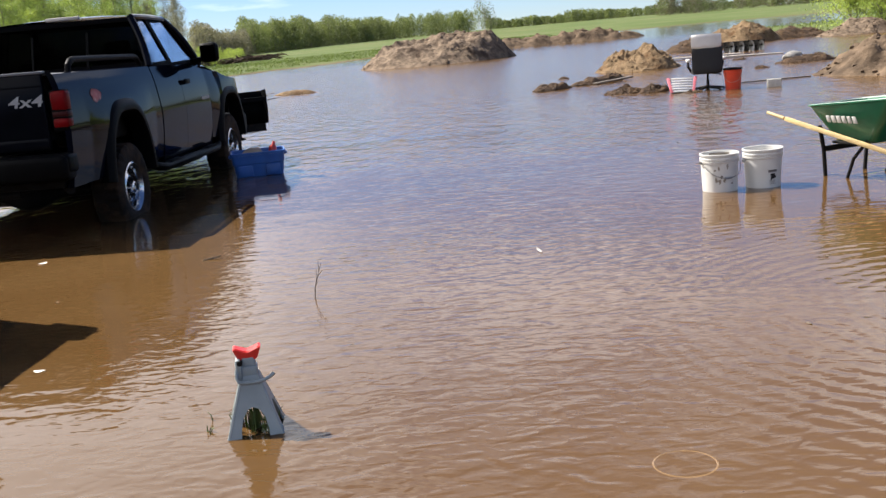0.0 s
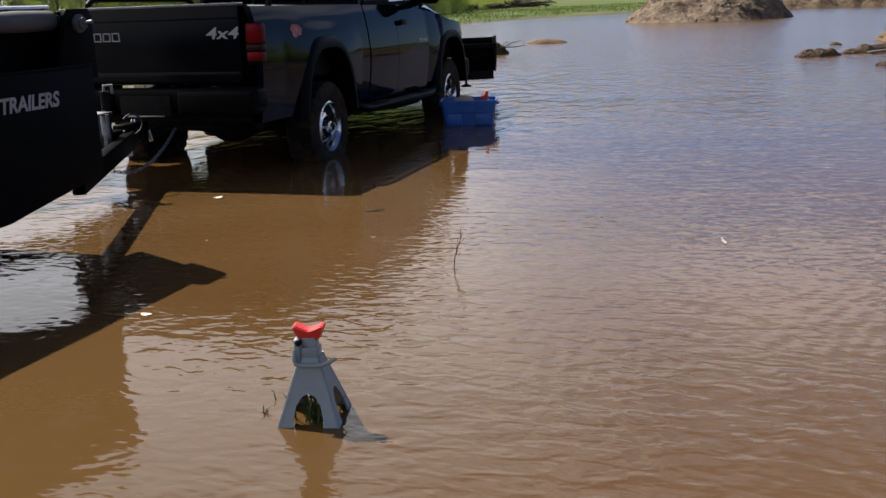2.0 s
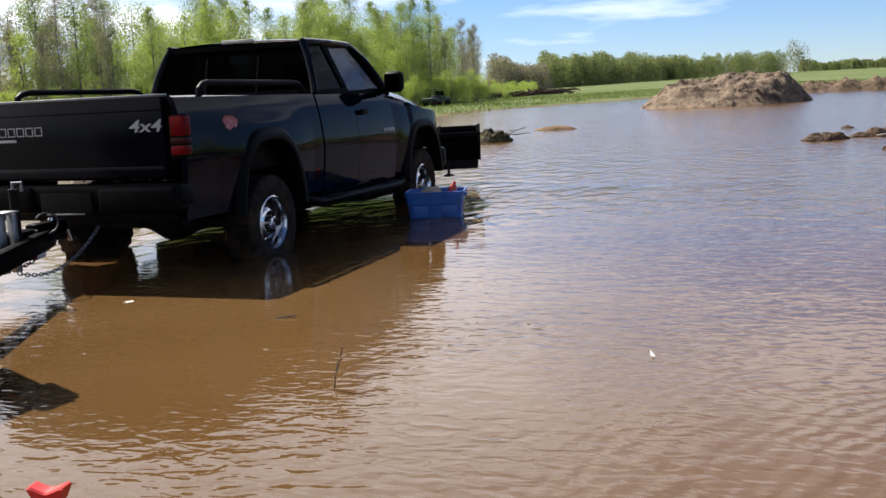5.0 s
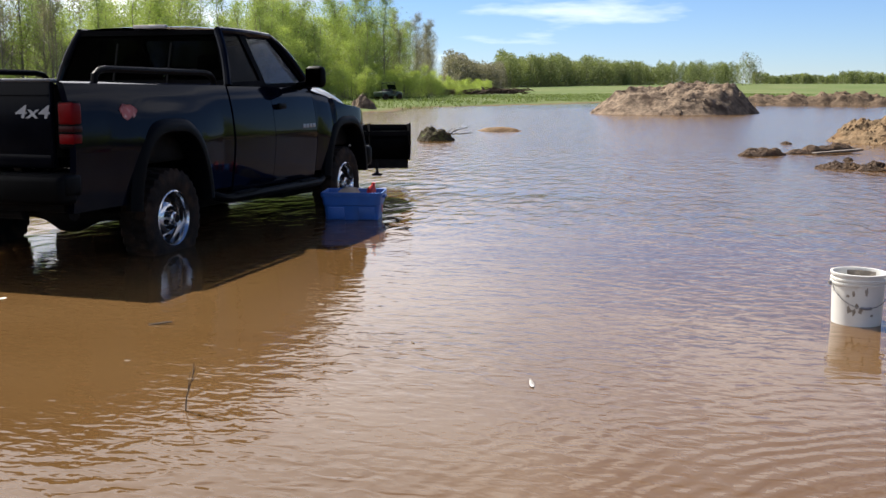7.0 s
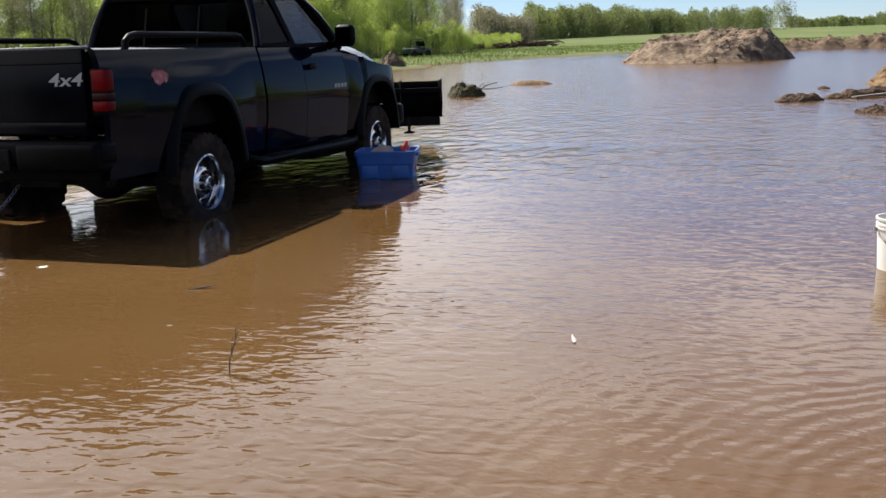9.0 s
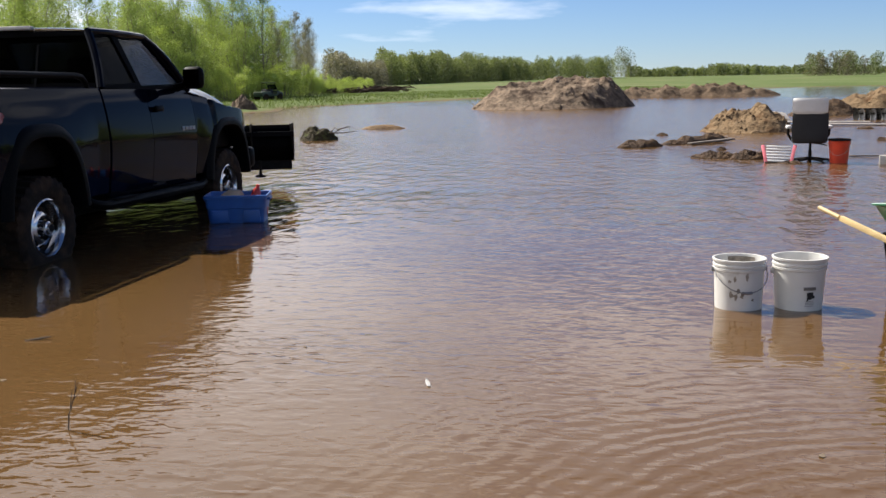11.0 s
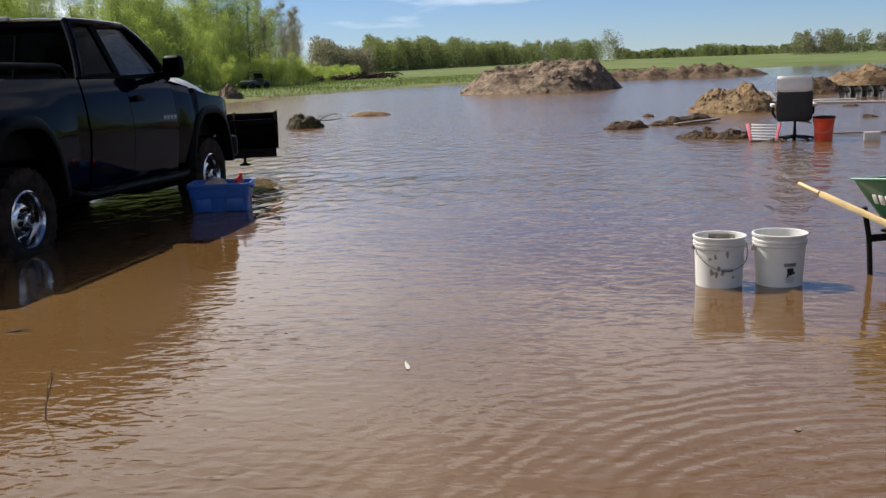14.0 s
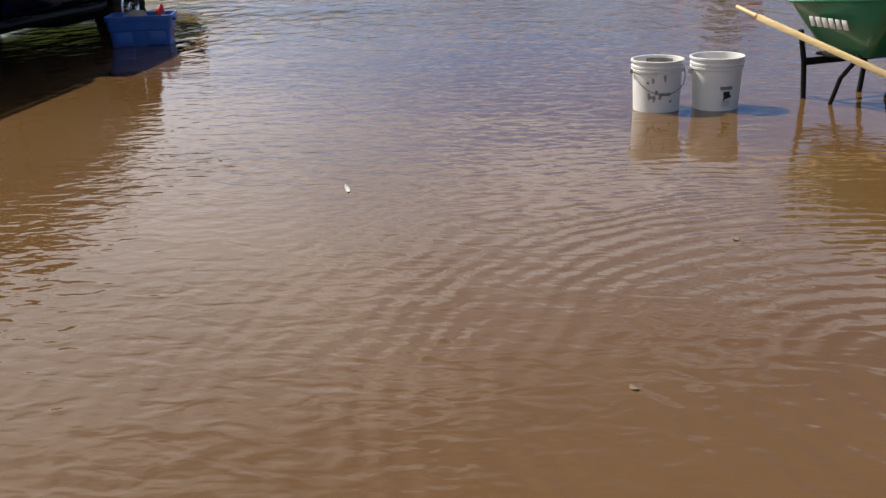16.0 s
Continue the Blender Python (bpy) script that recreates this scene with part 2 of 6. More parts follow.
    l.new(bp.outputs["Normal"], b.inputs["Normal"])
    return m


def ground_material():
    """Grass on dry land, wet mud at the water's edge, by height and noise."""
    m = bpy.data.materials.new("field_grass_and_mud")
    m.use_nodes = True
    n, l = m.node_tree.nodes, m.node_tree.links
    b = n["Principled BSDF"]
    b.inputs["Roughness"].default_value = 0.9
    b.inputs["Specular IOR Level"].default_value = 0.08
    tc = n.new("ShaderNodeTexCoord")
    big = n.new("ShaderNodeTexNoise")
    big.inputs["Scale"].default_value, big.inputs["Detail"].default_value = 0.06, 8.0
    fine = n.new("ShaderNodeTexNoise")
    fine.inputs["Scale"].default_value, fine.inputs["Detail"].default_value = 2.5, 8.0
    for t in (big, fine):
        l.new(tc.outputs["Object"], t.inputs["Vector"])
    add = n.new("ShaderNodeMath")
    add.operation = "MULTIPLY_ADD"
    add.inputs[1].default_value = 0.5
    l.new(fine.outputs["Fac"], add.inputs[0])
    l.new(big.outputs["Fac"], add.inputs[2])
    grass = n.new("ShaderNodeValToRGB")
    e = grass.color_ramp.elements
    e[0].position, e[0].color = 0.55, (0.062, 0.090, 0.025, 1)
    e[1].position, e[1].color = 0.95, (0.125, 0.128, 0.058, 1)
    e.new(0.75).color = (0.084, 0.112, 0.036, 1)
    l.new(add.outputs[0], grass.inputs["Fac"])
    xyz = n.new("ShaderNodeSeparateXYZ")
    l.new(tc.outputs["Object"], xyz.inputs["Vector"])
    edge = n.new("ShaderNodeMath")
    edge.operation = "MULTIPLY_ADD"
    edge.inputs[1].default_value = 0.16
    l.new(fine.outputs["Fac"], edge.inputs[0])
    l.new(xyz.outputs["Z"], edge.inputs[2])
    wet = n.new("ShaderNodeMapRange")
    wet.inputs["From Min"].default_value, wet.inputs["From Max"].default_value = 0.09, 0.15
    l.new(edge.outputs[0], wet.inputs["Value"])
    mix = n.new("ShaderNodeMix")
    mix.data_type = "RGBA"
    mix.inputs["A"].default_value = (0.10, 0.068, 0.038, 1)
    l.new(wet.outputs["Result"], mix.inputs["Factor"])
    l.new(grass.outputs["Color"], mix.inputs["B"])
    l.new(mix.outputs["Result"], b.inputs["Base Color"])
    bp = n.new("ShaderNodeBump")
    bp.inputs["Strength"].default_value, bp.inputs["Distance"].default_value = 0.6, 0.1
    l.new(fine.outputs["Fac"], bp.inputs["Height"])
    l.new(bp.outputs["Normal"], b.inputs["Normal"])
    return m


def leaf_material(name, color, vary=0.3):
    m = material(name, color, rough=0.55, vary=0.2, scale=0.8, island=vary, spec=0.3)
    n, l = m.node_tree.nodes, m.node_tree.links
    b = n["Principled BSDF"]
    tr = n.new("ShaderNodeBsdfTranslucent")
    tr.inputs["Color"].default_value = (min(0.8, color[0] * 1.4), min(0.8, color[1] * 1.3), color[2] * 0.9, 1)
    mix = n.new("ShaderNodeMixShader")
    mix.inputs["Fac"].default_value = 0.38
    l.new(b.outputs["BSDF"], mix.inputs[1])
    l.new(tr.outputs["BSDF"], mix.inputs[2])
    l.new(mix.outputs["Shader"], n["Material Output"].inputs["Surface"])
    return m


def glass_material(name, tint, rough=0.02, ior=1.3):
    m = bpy.data.materials.new(name)
    m.use_nodes = True
    b = m.node_tree.nodes["Principled BSDF"]
    b.inputs["Base Color"].default_value = (*tint, 1)
    b.inputs["Roughness"].default_value = rough
    b.inputs["Transmission Weight"].default_value = 1.0
    b.inputs["IOR"].default_value = ior
    return m


SILT_DARK, SILT_LIGHT = (0.076, 0.040, 0.0135), (0.098, 0.055, 0.021)
WAVE_FINE, WAVE_SWELL = 0.0078, 0.007
M_WATER = water_material()
M_GROUND = ground_material()
M_PAINT = material("black_truck_paint", (0.0025, 0.0030, 0.0065), rough=0.07, vary=0.15, spec=0.08, dirt=(0.004, 0.0035, 0.003), dirt_at=0.62, dirt_scale=2.0)
M_GATE = material("dulled_black_paint", (0.0025, 0.0028, 0.0045), rough=0.22, vary=0.2, spec=0.07, dirt=(0.005, 0.0045, 0.004), dirt_at=0.6, dirt_scale=3.0)
M_TRIM = material("black_window_trim", (0.0015, 0.0015, 0.002), spec=0.02, rough=0.6, vary=0.2)
M_PLASTIC = material("black_plastic", (0.0025, 0.0025, 0.0027), spec=0.045, rough=0.45, vary=0.2, bump=0.1, bump_scale=120)
M_CHASSIS = material("muddy_black_steel", (0.008, 0.0075, 0.007), rough=0.8, vary=0.4, spec=0.15, dirt=(0.022, 0.016, 0.011), dirt_at=0.6, dirt_scale=7, bump=0.3)
M_TYRE = material("muddy_tyre_rubber", (0.016, 0.011, 0.008), rough=0.85, vary=0.3, spec=0.15, dirt=(0.045, 0.027, 0.016), dirt_at=0.48, dirt_scale=7, bump=0.4, bump_scale=70)
M_CHROME = material("chrome", (0.58, 0.56, 0.54), rough=0.16, metal=1.0, vary=0.08, dirt=(0.16, 0.12, 0.09), dirt_at=0.66, dirt_scale=16)
M_STEEL = material("galvanised_steel", (0.26, 0.265, 0.27), rough=0.42, metal=0.9, vary=0.2, scale=25)
M_GLASS_DARK = glass_material("tinted_glass", (0.001, 0.0011, 0.0014), ior=1.045)
M_GLASS = glass_material("window_glass", (0.075, 0.095, 0.125), ior=1.06)
M_RED = material("red_lamp_lens", (0.12, 0.003, 0.004), rough=0.3, vary=0.2, spec=0.06)
M_LAMP = material("clear_lamp_lens", (0.42, 0.38, 0.34), rough=0.25, vary=0.15)
M_LAMP_DARK = material("smoky_lens", (0.035, 0.008, 0.008), rough=0.3, vary=0.2, spec=0.06)
M_DECAL = material("faded_red_sticker", (0.36, 0.075, 0.065), rough=0.55, vary=0.25, dirt=(0.5, 0.3, 0.27), dirt_at=0.55, dirt_scale=30)
M_SILVER = material("silver_badge", (0.28, 0.28, 0.29), rough=0.35, vary=0.1, metal=0.3)
M_TRAILER = material("black_trailer_paint", (0.0025, 0.0025, 0.003), rough=0.45, vary=0.25, spec=0.02, dirt=(0.007, 0.006, 0.005), dirt_at=0.63)
M_TARP = material("grey_roll_tarp", (0.055, 0.055, 0.056), rough=0.7, vary=0.4, scale=14, stretch=(1, 0.3, 1))
M_TOTE = material("blue_plastic_tote", (0.024, 0.10, 0.33), rough=0.42, vary=0.12, dirt=(0.05, 0.09, 0.18), dirt_at=0.6)
M_BUCKET = material("white_bucket_plastic", (0.54, 0.53, 0.50), rough=0.4, vary=0.05, dirt=(0.30, 0.27, 0.235), dirt_at=0.64, dirt_scale=9)
M_BUCKET2 = material("clean_white_plastic", (0.55, 0.54, 0.51), rough=0.38, vary=0.05, dirt=(0.5, 0.46, 0.4), dirt_at=0.66, dirt_scale=6)
M_MUD_IN = material("dried_mud_smear", (0.22, 0.19, 0.155), rough=0.9, vary=0.35, scale=20, bump=0.3)
M_ORANGE = material("red_orange_bucket_plastic", (0.56, 0.045, 0.012), rough=0.42, vary=0.12)
M_JACK = material("grey_jack_paint", (0.205, 0.240, 0.245), rough=0.42, vary=0.12, coat=0.2, dirt=(0.24, 0.2, 0.16), dirt_at=0.66, dirt_scale=9)
M_JACK_RED = material("red_saddle_paint", (0.52, 0.020, 0.016), rough=0.42, vary=0.2, dirt=(0.22, 0.06, 0.05), dirt_at=0.64, dirt_scale=40)
M_GREEN = material("green_barrow_paint", (0.006, 0.105, 0.050), rough=0.36, vary=0.15, coat=0.3, dirt=(0.11, 0.15, 0.11), dirt_at=0.64, dirt_scale=6)
M_WOOD = material("varnished_pine_handle", (0.46, 0.34, 0.16), rough=0.5, vary=0.2, scale=12, stretch=(0.3, 3, 3))
M_BOARD = material("weathered_board", (0.115, 0.095, 0.078), rough=0.85, vary=0.35, scale=10, stretch=(0.3, 3, 3), bump=0.3)
M_PALE = material("pale_wet_board", (0.36, 0.325, 0.285), rough=0.7, vary=0.25, scale=8, stretch=(0.4, 3, 3))
M_SOIL = material("sandy_brown_soil", bump_dist=0.07, color=(0.150, 0.110, 0.076), rough=0.95, vary=0.5, scale=5, bump=1.0, bump_scale=11, dirt=(0.060, 0.040, 0.027), dirt_at=0.5, dirt_scale=1.8, spec=0.15)
M_TAN = material("yellow_brown_clay", bump_dist=0.07, color=(0.160, 0.108, 0.060), rough=0.95, vary=0.4, scale=5, bump=0.9, bump_scale=14, dirt=(0.085, 0.045, 0.020), dirt_at=0.52, dirt_scale=2.5, spec=0.15)
M_DARKMUD = material("dark_wet_mud", bump_dist=0.07, color=(0.052, 0.029, 0.014), rough=0.85, vary=0.5, scale=8, bump=1.0, bump_scale=20, dirt=(0.12, 0.074, 0.036), dirt_at=0.56, dirt_scale=5, spec=0.3)
M_MOSSMUD = material("mud_with_weed", bump_dist=0.07, color=(0.040, 0.032, 0.014), rough=0.85, vary=0.5, scale=9, bump=1.0, bump_scale=22, dirt=(0.10, 0.12, 0.03), dirt_at=0.55, dirt_scale=6, spec=0.2)
M_BERM = material("brown_ridge_soil", bump_dist=0.07, color=(0.110, 0.078, 0.052), rough=0.95, vary=0.45, scale=2.6, bump=1.0, bump_scale=6, dirt=(0.05, 0.036, 0.025), dirt_at=0.5, dirt_scale=1.6, spec=0.1)
M_BLOCK = material("grey_concrete_block", (0.42, 0.40, 0.36), rough=0.9, vary=0.2, scale=30, bump=0.3, bump_scale=90)
M_STONE = material("grey_stone", (0.20, 0.19, 0.175), rough=0.9, vary=0.3, scale=10, bump=0.5, bump_scale=25)
M_FABRIC_W = material("white_chair_vinyl", (0.58, 0.56, 0.53), rough=0.55, vary=0.07, dirt=(0.5, 0.46, 0.4), dirt_at=0.6)
M_FABRIC_B = material("black_chair_mesh", (0.011, 0.011, 0.012), rough=0.7, vary=0.3, scale=60, bump=0.2, bump_scale=200)
M_PINK = material("pink_red_paint", (0.62, 0.15, 0.18), rough=0.55, vary=0.15, dirt=(0.4, 0.3, 0.28), dirt_at=0.66)
M_WHITE = material("white_painted_wood", (0.60, 0.585, 0.565), rough=0.6, vary=0.08, dirt=(0.42, 0.36, 0.3), dirt_at=0.64)
M_BARK = material("grey_brown_bark", (0.15, 0.13, 0.11), rough=0.95, vary=0.35, scale=6, bump=0.5, bump_scale=20, stretch=(1, 1, 0.3))
M_TWIG = material("dry_twig", (0.12, 0.09, 0.06), rough=0.9, vary=0.3)
M_FEATHER = material("white_feather", (0.66, 0.65, 0.62), rough=0.8, vary=0.06, scale=60)
M_RING = material("silted_plastic_ring", (0.20, 0.12, 0.05), rough=0.25, vary=0.2)
M_ATV = material("dark_green_vehicle_paint", (0.022, 0.04, 0.025), rough=0.4, vary=0.2)
M_INTERIOR = material("dark_interior", (0.02, 0.02, 0.022), rough=0.8, vary=0.2)
M_POLE = material("orange_marker_pole", (0.55, 0.22, 0.06), rough=0.6, vary=0.15)
M_WEED = leaf_material("water_weed", (0.10, 0.15, 0.04))
M_LEAF_BRIGHT = leaf_material("young_willow_leaves", (0.30, 0.39, 0.095))
M_LEAF_MID = leaf_material("spring_leaves", (0.22, 0.30, 0.08), 0.45)
M_LEAF_DEEP = leaf_material("deeper_spring_leaves", (0.17, 0.24, 0.07), 0.45)
M_LEAF_OLIVE = leaf_material("budding_grey_twigs", (0.165, 0.165, 0.115), 0.35)
M_LEAF_FAR = leaf_material("far_wood_leaves", (0.112, 0.142, 0.056), 0.25)
M_LEAF_FARMID = leaf_material("far_spring_leaves", (0.150, 0.190, 0.066), 0.25)
M_LEAF_FARDARK = leaf_material("far_bare_wood", (0.125, 0.122, 0.088), 0.3)


# ---- building helpers ----
def finish(name, bm, mat, smooth=True, angle=35):
    me = bpy.data.meshes.new(name)
    bmesh.ops.recalc_face_normals(bm, faces=bm.faces)
    bm.to_mesh(me)
    bm.free()
    for one in (mat if isinstance(mat, (list, tuple)) else [mat]):
        me.materials.append(one)
    if smooth:
        me.shade_smooth()
        me.set_sharp_from_angle(angle=radians(angle))
    return me


def part(name, bm, mat, parent=None, label="", smooth=True, angle=35):
    ob = new(name, finish(name, bm, mat, smooth, angle))
    if parent:
        ob.parent = parent
    return tagged(ob, label)


def thing(name, m, label, category, group="", kind=""):
    ob = new(name)
    ob.empty_display_size = 0.1
    ob.matrix_world = m
    return tagged(ob, label, category, group, kind)


def solid(name, bm, mat, m, label, category, group="", kind="", smooth=True, angle=35):
    ob = new(name, finish(name, bm, mat, smooth, angle))
    ob.matrix_world = m
    return tagged(ob, label, category, group, kind)


def add_box(bm, size, at=(0, 0, 0), rot=None, bevel=0.0, seg=2):
    r = bmesh.ops.create_cube(bm, size=1.0)
    vs = r["verts"]
    bmesh.ops.scale(bm, vec=size, verts=vs)
    if bevel:
        es = list({e for v in vs for e in v.link_edges})
        r2 = bmesh.ops.bevel(bm, geom=es, offset=bevel, segments=seg, affect="EDGES", profile=0.5)
        vs = list({v for f in r2["faces"] for v in f.verts} | {v for v in vs if v.is_valid})
    m = Matrix.Translation(at) @ (rot if rot else Matrix())
    bmesh.ops.transform(bm, matrix=m, verts=vs)
    return vs


def box(size, at=(0, 0, 0), rot=None, bevel=0.0, seg=2):
    bm = bmesh.new()
    add_box(bm, size, at, rot, bevel, seg)
    return bm


def add_lathe(bm, profile, seg=32, m=None, close=False, caps=True):
    """Revolve (radius, height) pairs about z."""
    rings = []
    for r, z in profile:
        rings.append([bm.verts.new((r * math.cos(2 * math.pi * k / seg), r * math.sin(2 * math.pi * k / seg), z)) for k in range(seg)])
    pairs = list(zip(rings, rings[1:])) + ([(rings[-1], rings[0])] if close else [])
    for a, b in pairs:
        for k in range(seg):
            bm.faces.new((a[k], a[(k + 1) % seg], b[(k + 1) % seg], b[k]))
    if not close and caps:
        for ring, (r, z) in ((rings[0], profile[0]), (rings[-1], profile[-1])):
            if r > 1e-5:
                bm.faces.new(ring)
    vs = [v for ring in rings for v in ring]
    if m:
        bmesh.ops.transform(bm, matrix=m, verts=vs)
    return vs


def lathe(profile, seg=32, m=None, close=False, caps=True):
    bm = bmesh.new()
    add_lathe(bm, profile, seg, m, close, caps)
    return bm


def add_tube(bm, path, radius, seg=8, cap=True):
    """A round bar along points; radius may be one number or one for each point."""
    pts = [Vector(p) for p in path]
    radii = [radius] * len(pts) if isinstance(radius, (int, float)) else radius
    rings, ref = [], None
    for k, p in enumerate(pts):
        d = (pts[min(k + 1, len(pts) - 1)] - pts[max(k - 1, 0)]).normalized()
        if ref is None:
            ref = d.orthogonal().normalized()
        ref = (ref - d * ref.dot(d)).normalized()
        side = d.cross(ref)
        rings.append([bm.verts.new(p + (ref * math.cos(2 * math.pi * j / seg) + side * math.sin(2 * math.pi * j / seg)) * radii[k]) for j in range(seg)])
    for a, b in zip(rings, rings[1:]):
        for j in range(seg):
            bm.faces.new((a[j], a[(j + 1) % seg], b[(j + 1) % seg], b[j]))
    if cap:
        bm.faces.new(rings[0])
        bm.faces.new(rings[-1])
    return bm


def tube(path, radius, seg=8):
    return add_tube(bmesh.new(), path, radius, seg)


def add_prism(bm, outline, axis, lo, hi):
    """Extrude a flat outline (a, b) along an axis from lo to hi; (a, b) are the two other axes in order."""
    def at(a, b, c):
        return {"x": (c, a, b), "y": (a, c, b), "z": (a, b, c)}[axis]
    one = [bm.verts.new(at(a, b, lo)) for a, b in outline]
    two = [bm.verts.new(at(a, b, hi)) for a, b in outline]
    bm.faces.new(one)
    bm.faces.new(two)
    for k in range(len(outline)):
        j = (k + 1) % len(outline)
        bm.faces.new((one[k], one[j], two[j], two[k]))
    return one + two


def prism(outline, axis, lo, hi, bevel=0.0):
    bm = bmesh.new()
    add_prism(bm, outline, axis, lo, hi)
    if bevel:
        bmesh.ops.bevel(bm, geom=list(bm.edges), offset=bevel, segments=2, affect="EDGES", profile=0.5)
    return bm


def add_grid(bm, rows, close=False):
    """Skin a list of equal rows of points."""
    vs = [[bm.verts.new(p) for p in row] for row in rows]
    for a, b in zip(vs, vs[1:]):
        for k in range(len(a) - (0 if close else 1)):
            j = (k + 1) % len(a)
            bm.faces.new((a[k], a[j], b[j], b[k]))
    return vs


def words(name, text, size, mat, parent, m, label="", depth=0.003, bold=0.022):
    cu = bpy.data.curves.new(name, "FONT")
    cu.body, cu.size, cu.extrude = text, size, depth
    cu.offset, cu.shear = size * bold, 0.18
    cu.align_x, cu.align_y = "CENTER", "CENTER"
    tmp = bpy.data.objects.new(name, cu)
    scene.collection.objects.link(tmp)
    me = bpy.data.meshes.new_from_object(tmp.evaluated_get(bpy.context.evaluated_depsgraph_get()))
    bpy.data.objects.remove(tmp)
    me.materials.append(mat)
    ob = new(name, me)
    ob.parent = parent
    ob.matrix_local = m
    return tagged(ob, label)


# ---- ground and water ----
SHORE = np.array([(-60, -200), (-34, -30), (-27, 0), (-22, 24), (-14.5, 38), (-11, 57), (-7.5, 69), (3, 88), (12, 108), (26, 118),
                  (70, 112), (130, 60), (130, -200)], float)
BANKS = [(27.5, 43.0, 13.5, 13.0)]


def shore_distance(x, y):
    """Metres from the waterline, positive on land."""
    p = np.stack([x, y], -1)
    a, b = SHORE, np.roll(SHORE, -1, 0)
    best = np.full(x.shape, 1e9)
    inside = np.zeros(x.shape, bool)
    for (ax, ay), (bx, by) in zip(a, b):
        d = np.array([bx - ax, by - ay])
        t = np.clip(((x - ax) * d[0] + (y - ay) * d[1]) / (d @ d), 0, 1)
        best = np.minimum(best, np.hypot(x - ax - t * d[0], y - ay - t * d[1]))
        if ay != by:
            cross = (ay > y) != (by > y)
            inside ^= cross & (x < (bx - ax) * (y - ay) / (by - ay) + ax)
    sd = np.where(inside, -best, best)
    for cx, cy, rx, ry in BANKS:
        sd = np.maximum(sd, (1 - np.hypot((x - cx) / rx, (y - cy) / ry)) * min(rx, ry))
    return sd


def ground_height(x, y):
    x, y = np.asarray(x, float), np.asarray(y, float)
    wob = 1.6 * np.sin(0.31 * x + 0.17 * y) + 1.1 * np.sin(0.11 * x - 0.43 * y + 1.0) + 0.5 * np.sin(0.9 * x + 1.1 * y)
    sd = shore_distance(x, y) + 0.8 * wob * np.clip(np.hypot(x, y) / 60, 0.2, 1.0)
    low = np.clip(sd / 12.0, -1, 0) * 0.14 - 0.03
    dry = 0.30 * (1 - np.exp(-np.clip(sd, 0, None) / 3.0)) + 0.0032 * np.clip(sd, 0, 260) + 0.05 * np.sin(0.5 * x) * np.sin(0.43 * y)
    far = 0.9 * np.clip((sd - 100) / 400, 0, 1)
    return np.where(sd > 0, dry + far - 0.02, low)


def build_ground():
    radii = np.r_[0.0, np.geomspace(2.0, 2600.0, 120)]
    seg = 260
    ang = np.linspace(0, 2 * np.pi, seg, endpoint=False)
    x = 2.0 + radii[:, None] * np.sin(ang)
    y = 0.0 + radii[:, None] * np.cos(ang)
    z = ground_height(x, y)
    verts = np.stack([x, y, z], -1).reshape(-1, 3)
    faces = []
    for r in range(len(radii) - 1):
        for k in range(seg):
            j = (k + 1) % seg
            faces.append((r * seg + k, r * seg + j, (r + 1) * seg + j, (r + 1) * seg + k))
    me = bpy.data.meshes.new("ground")
    me.from_pydata(verts.tolist(), [], faces)
    me.materials.append(M_GROUND)
    me.shade_smooth()
    me.update()
    tagged(new("ground", me), "spring green field with muddy edges round the flood", "ground", kind="structure")


def build_water():
    bm = bmesh.new()
    radii = [3.0, 12.0, 40.0, 120.0]
    rings = [[bm.verts.new((4 + r * math.cos(a), 10 + r * math.sin(a), 0.0)) for a in [2 * math.pi * k / 48 for k in range(48)]] for r in radii]
    bm.faces.new(rings[0])
    for a, b in zip(rings, rings[1:]):
        for k in range(48):
            bm.faces.new((a[k], b[k], b[(k + 1) % 48], a[(k + 1) % 48]))
    ob = new("water", finish("water", bm, M_WATER))
    tagged(ob, "opaque brown flood water with wind ripples", "water", kind="structure")


build_ground()
build_water()


# ---- pickup truck ----
HUB_Z, TYRE_R, BASE = 0.262, 0.405, 3.52
truck = thing("pickup_truck", pose(-0.99, 0, 0, -0.5, 0, 0), "black extended-cab pickup truck parked in flood water", "pickup truck")


def half_width(z):
    """The bulge of the truck's flank over height."""
    return float(np.interp(z, [0.30, 0.45, 0.70, 0.86, 0.92, 1.10, 1.24, 1.33], [0.90, 0.935, 0.968, 0.978, 0.974, 0.953, 0.925, 0.897]))


ARCH_HALF, ARCH_RISE = 0.52, 0.71


def arch(v, centre, rise, floor):
    """The lower edge of a flank over a tall, square-shouldered wheel opening."""
    d = abs(v - centre) / ARCH_HALF
    return max(floor, HUB_Z + rise * math.sqrt(1 - d ** 3)) if d < 1 else floor


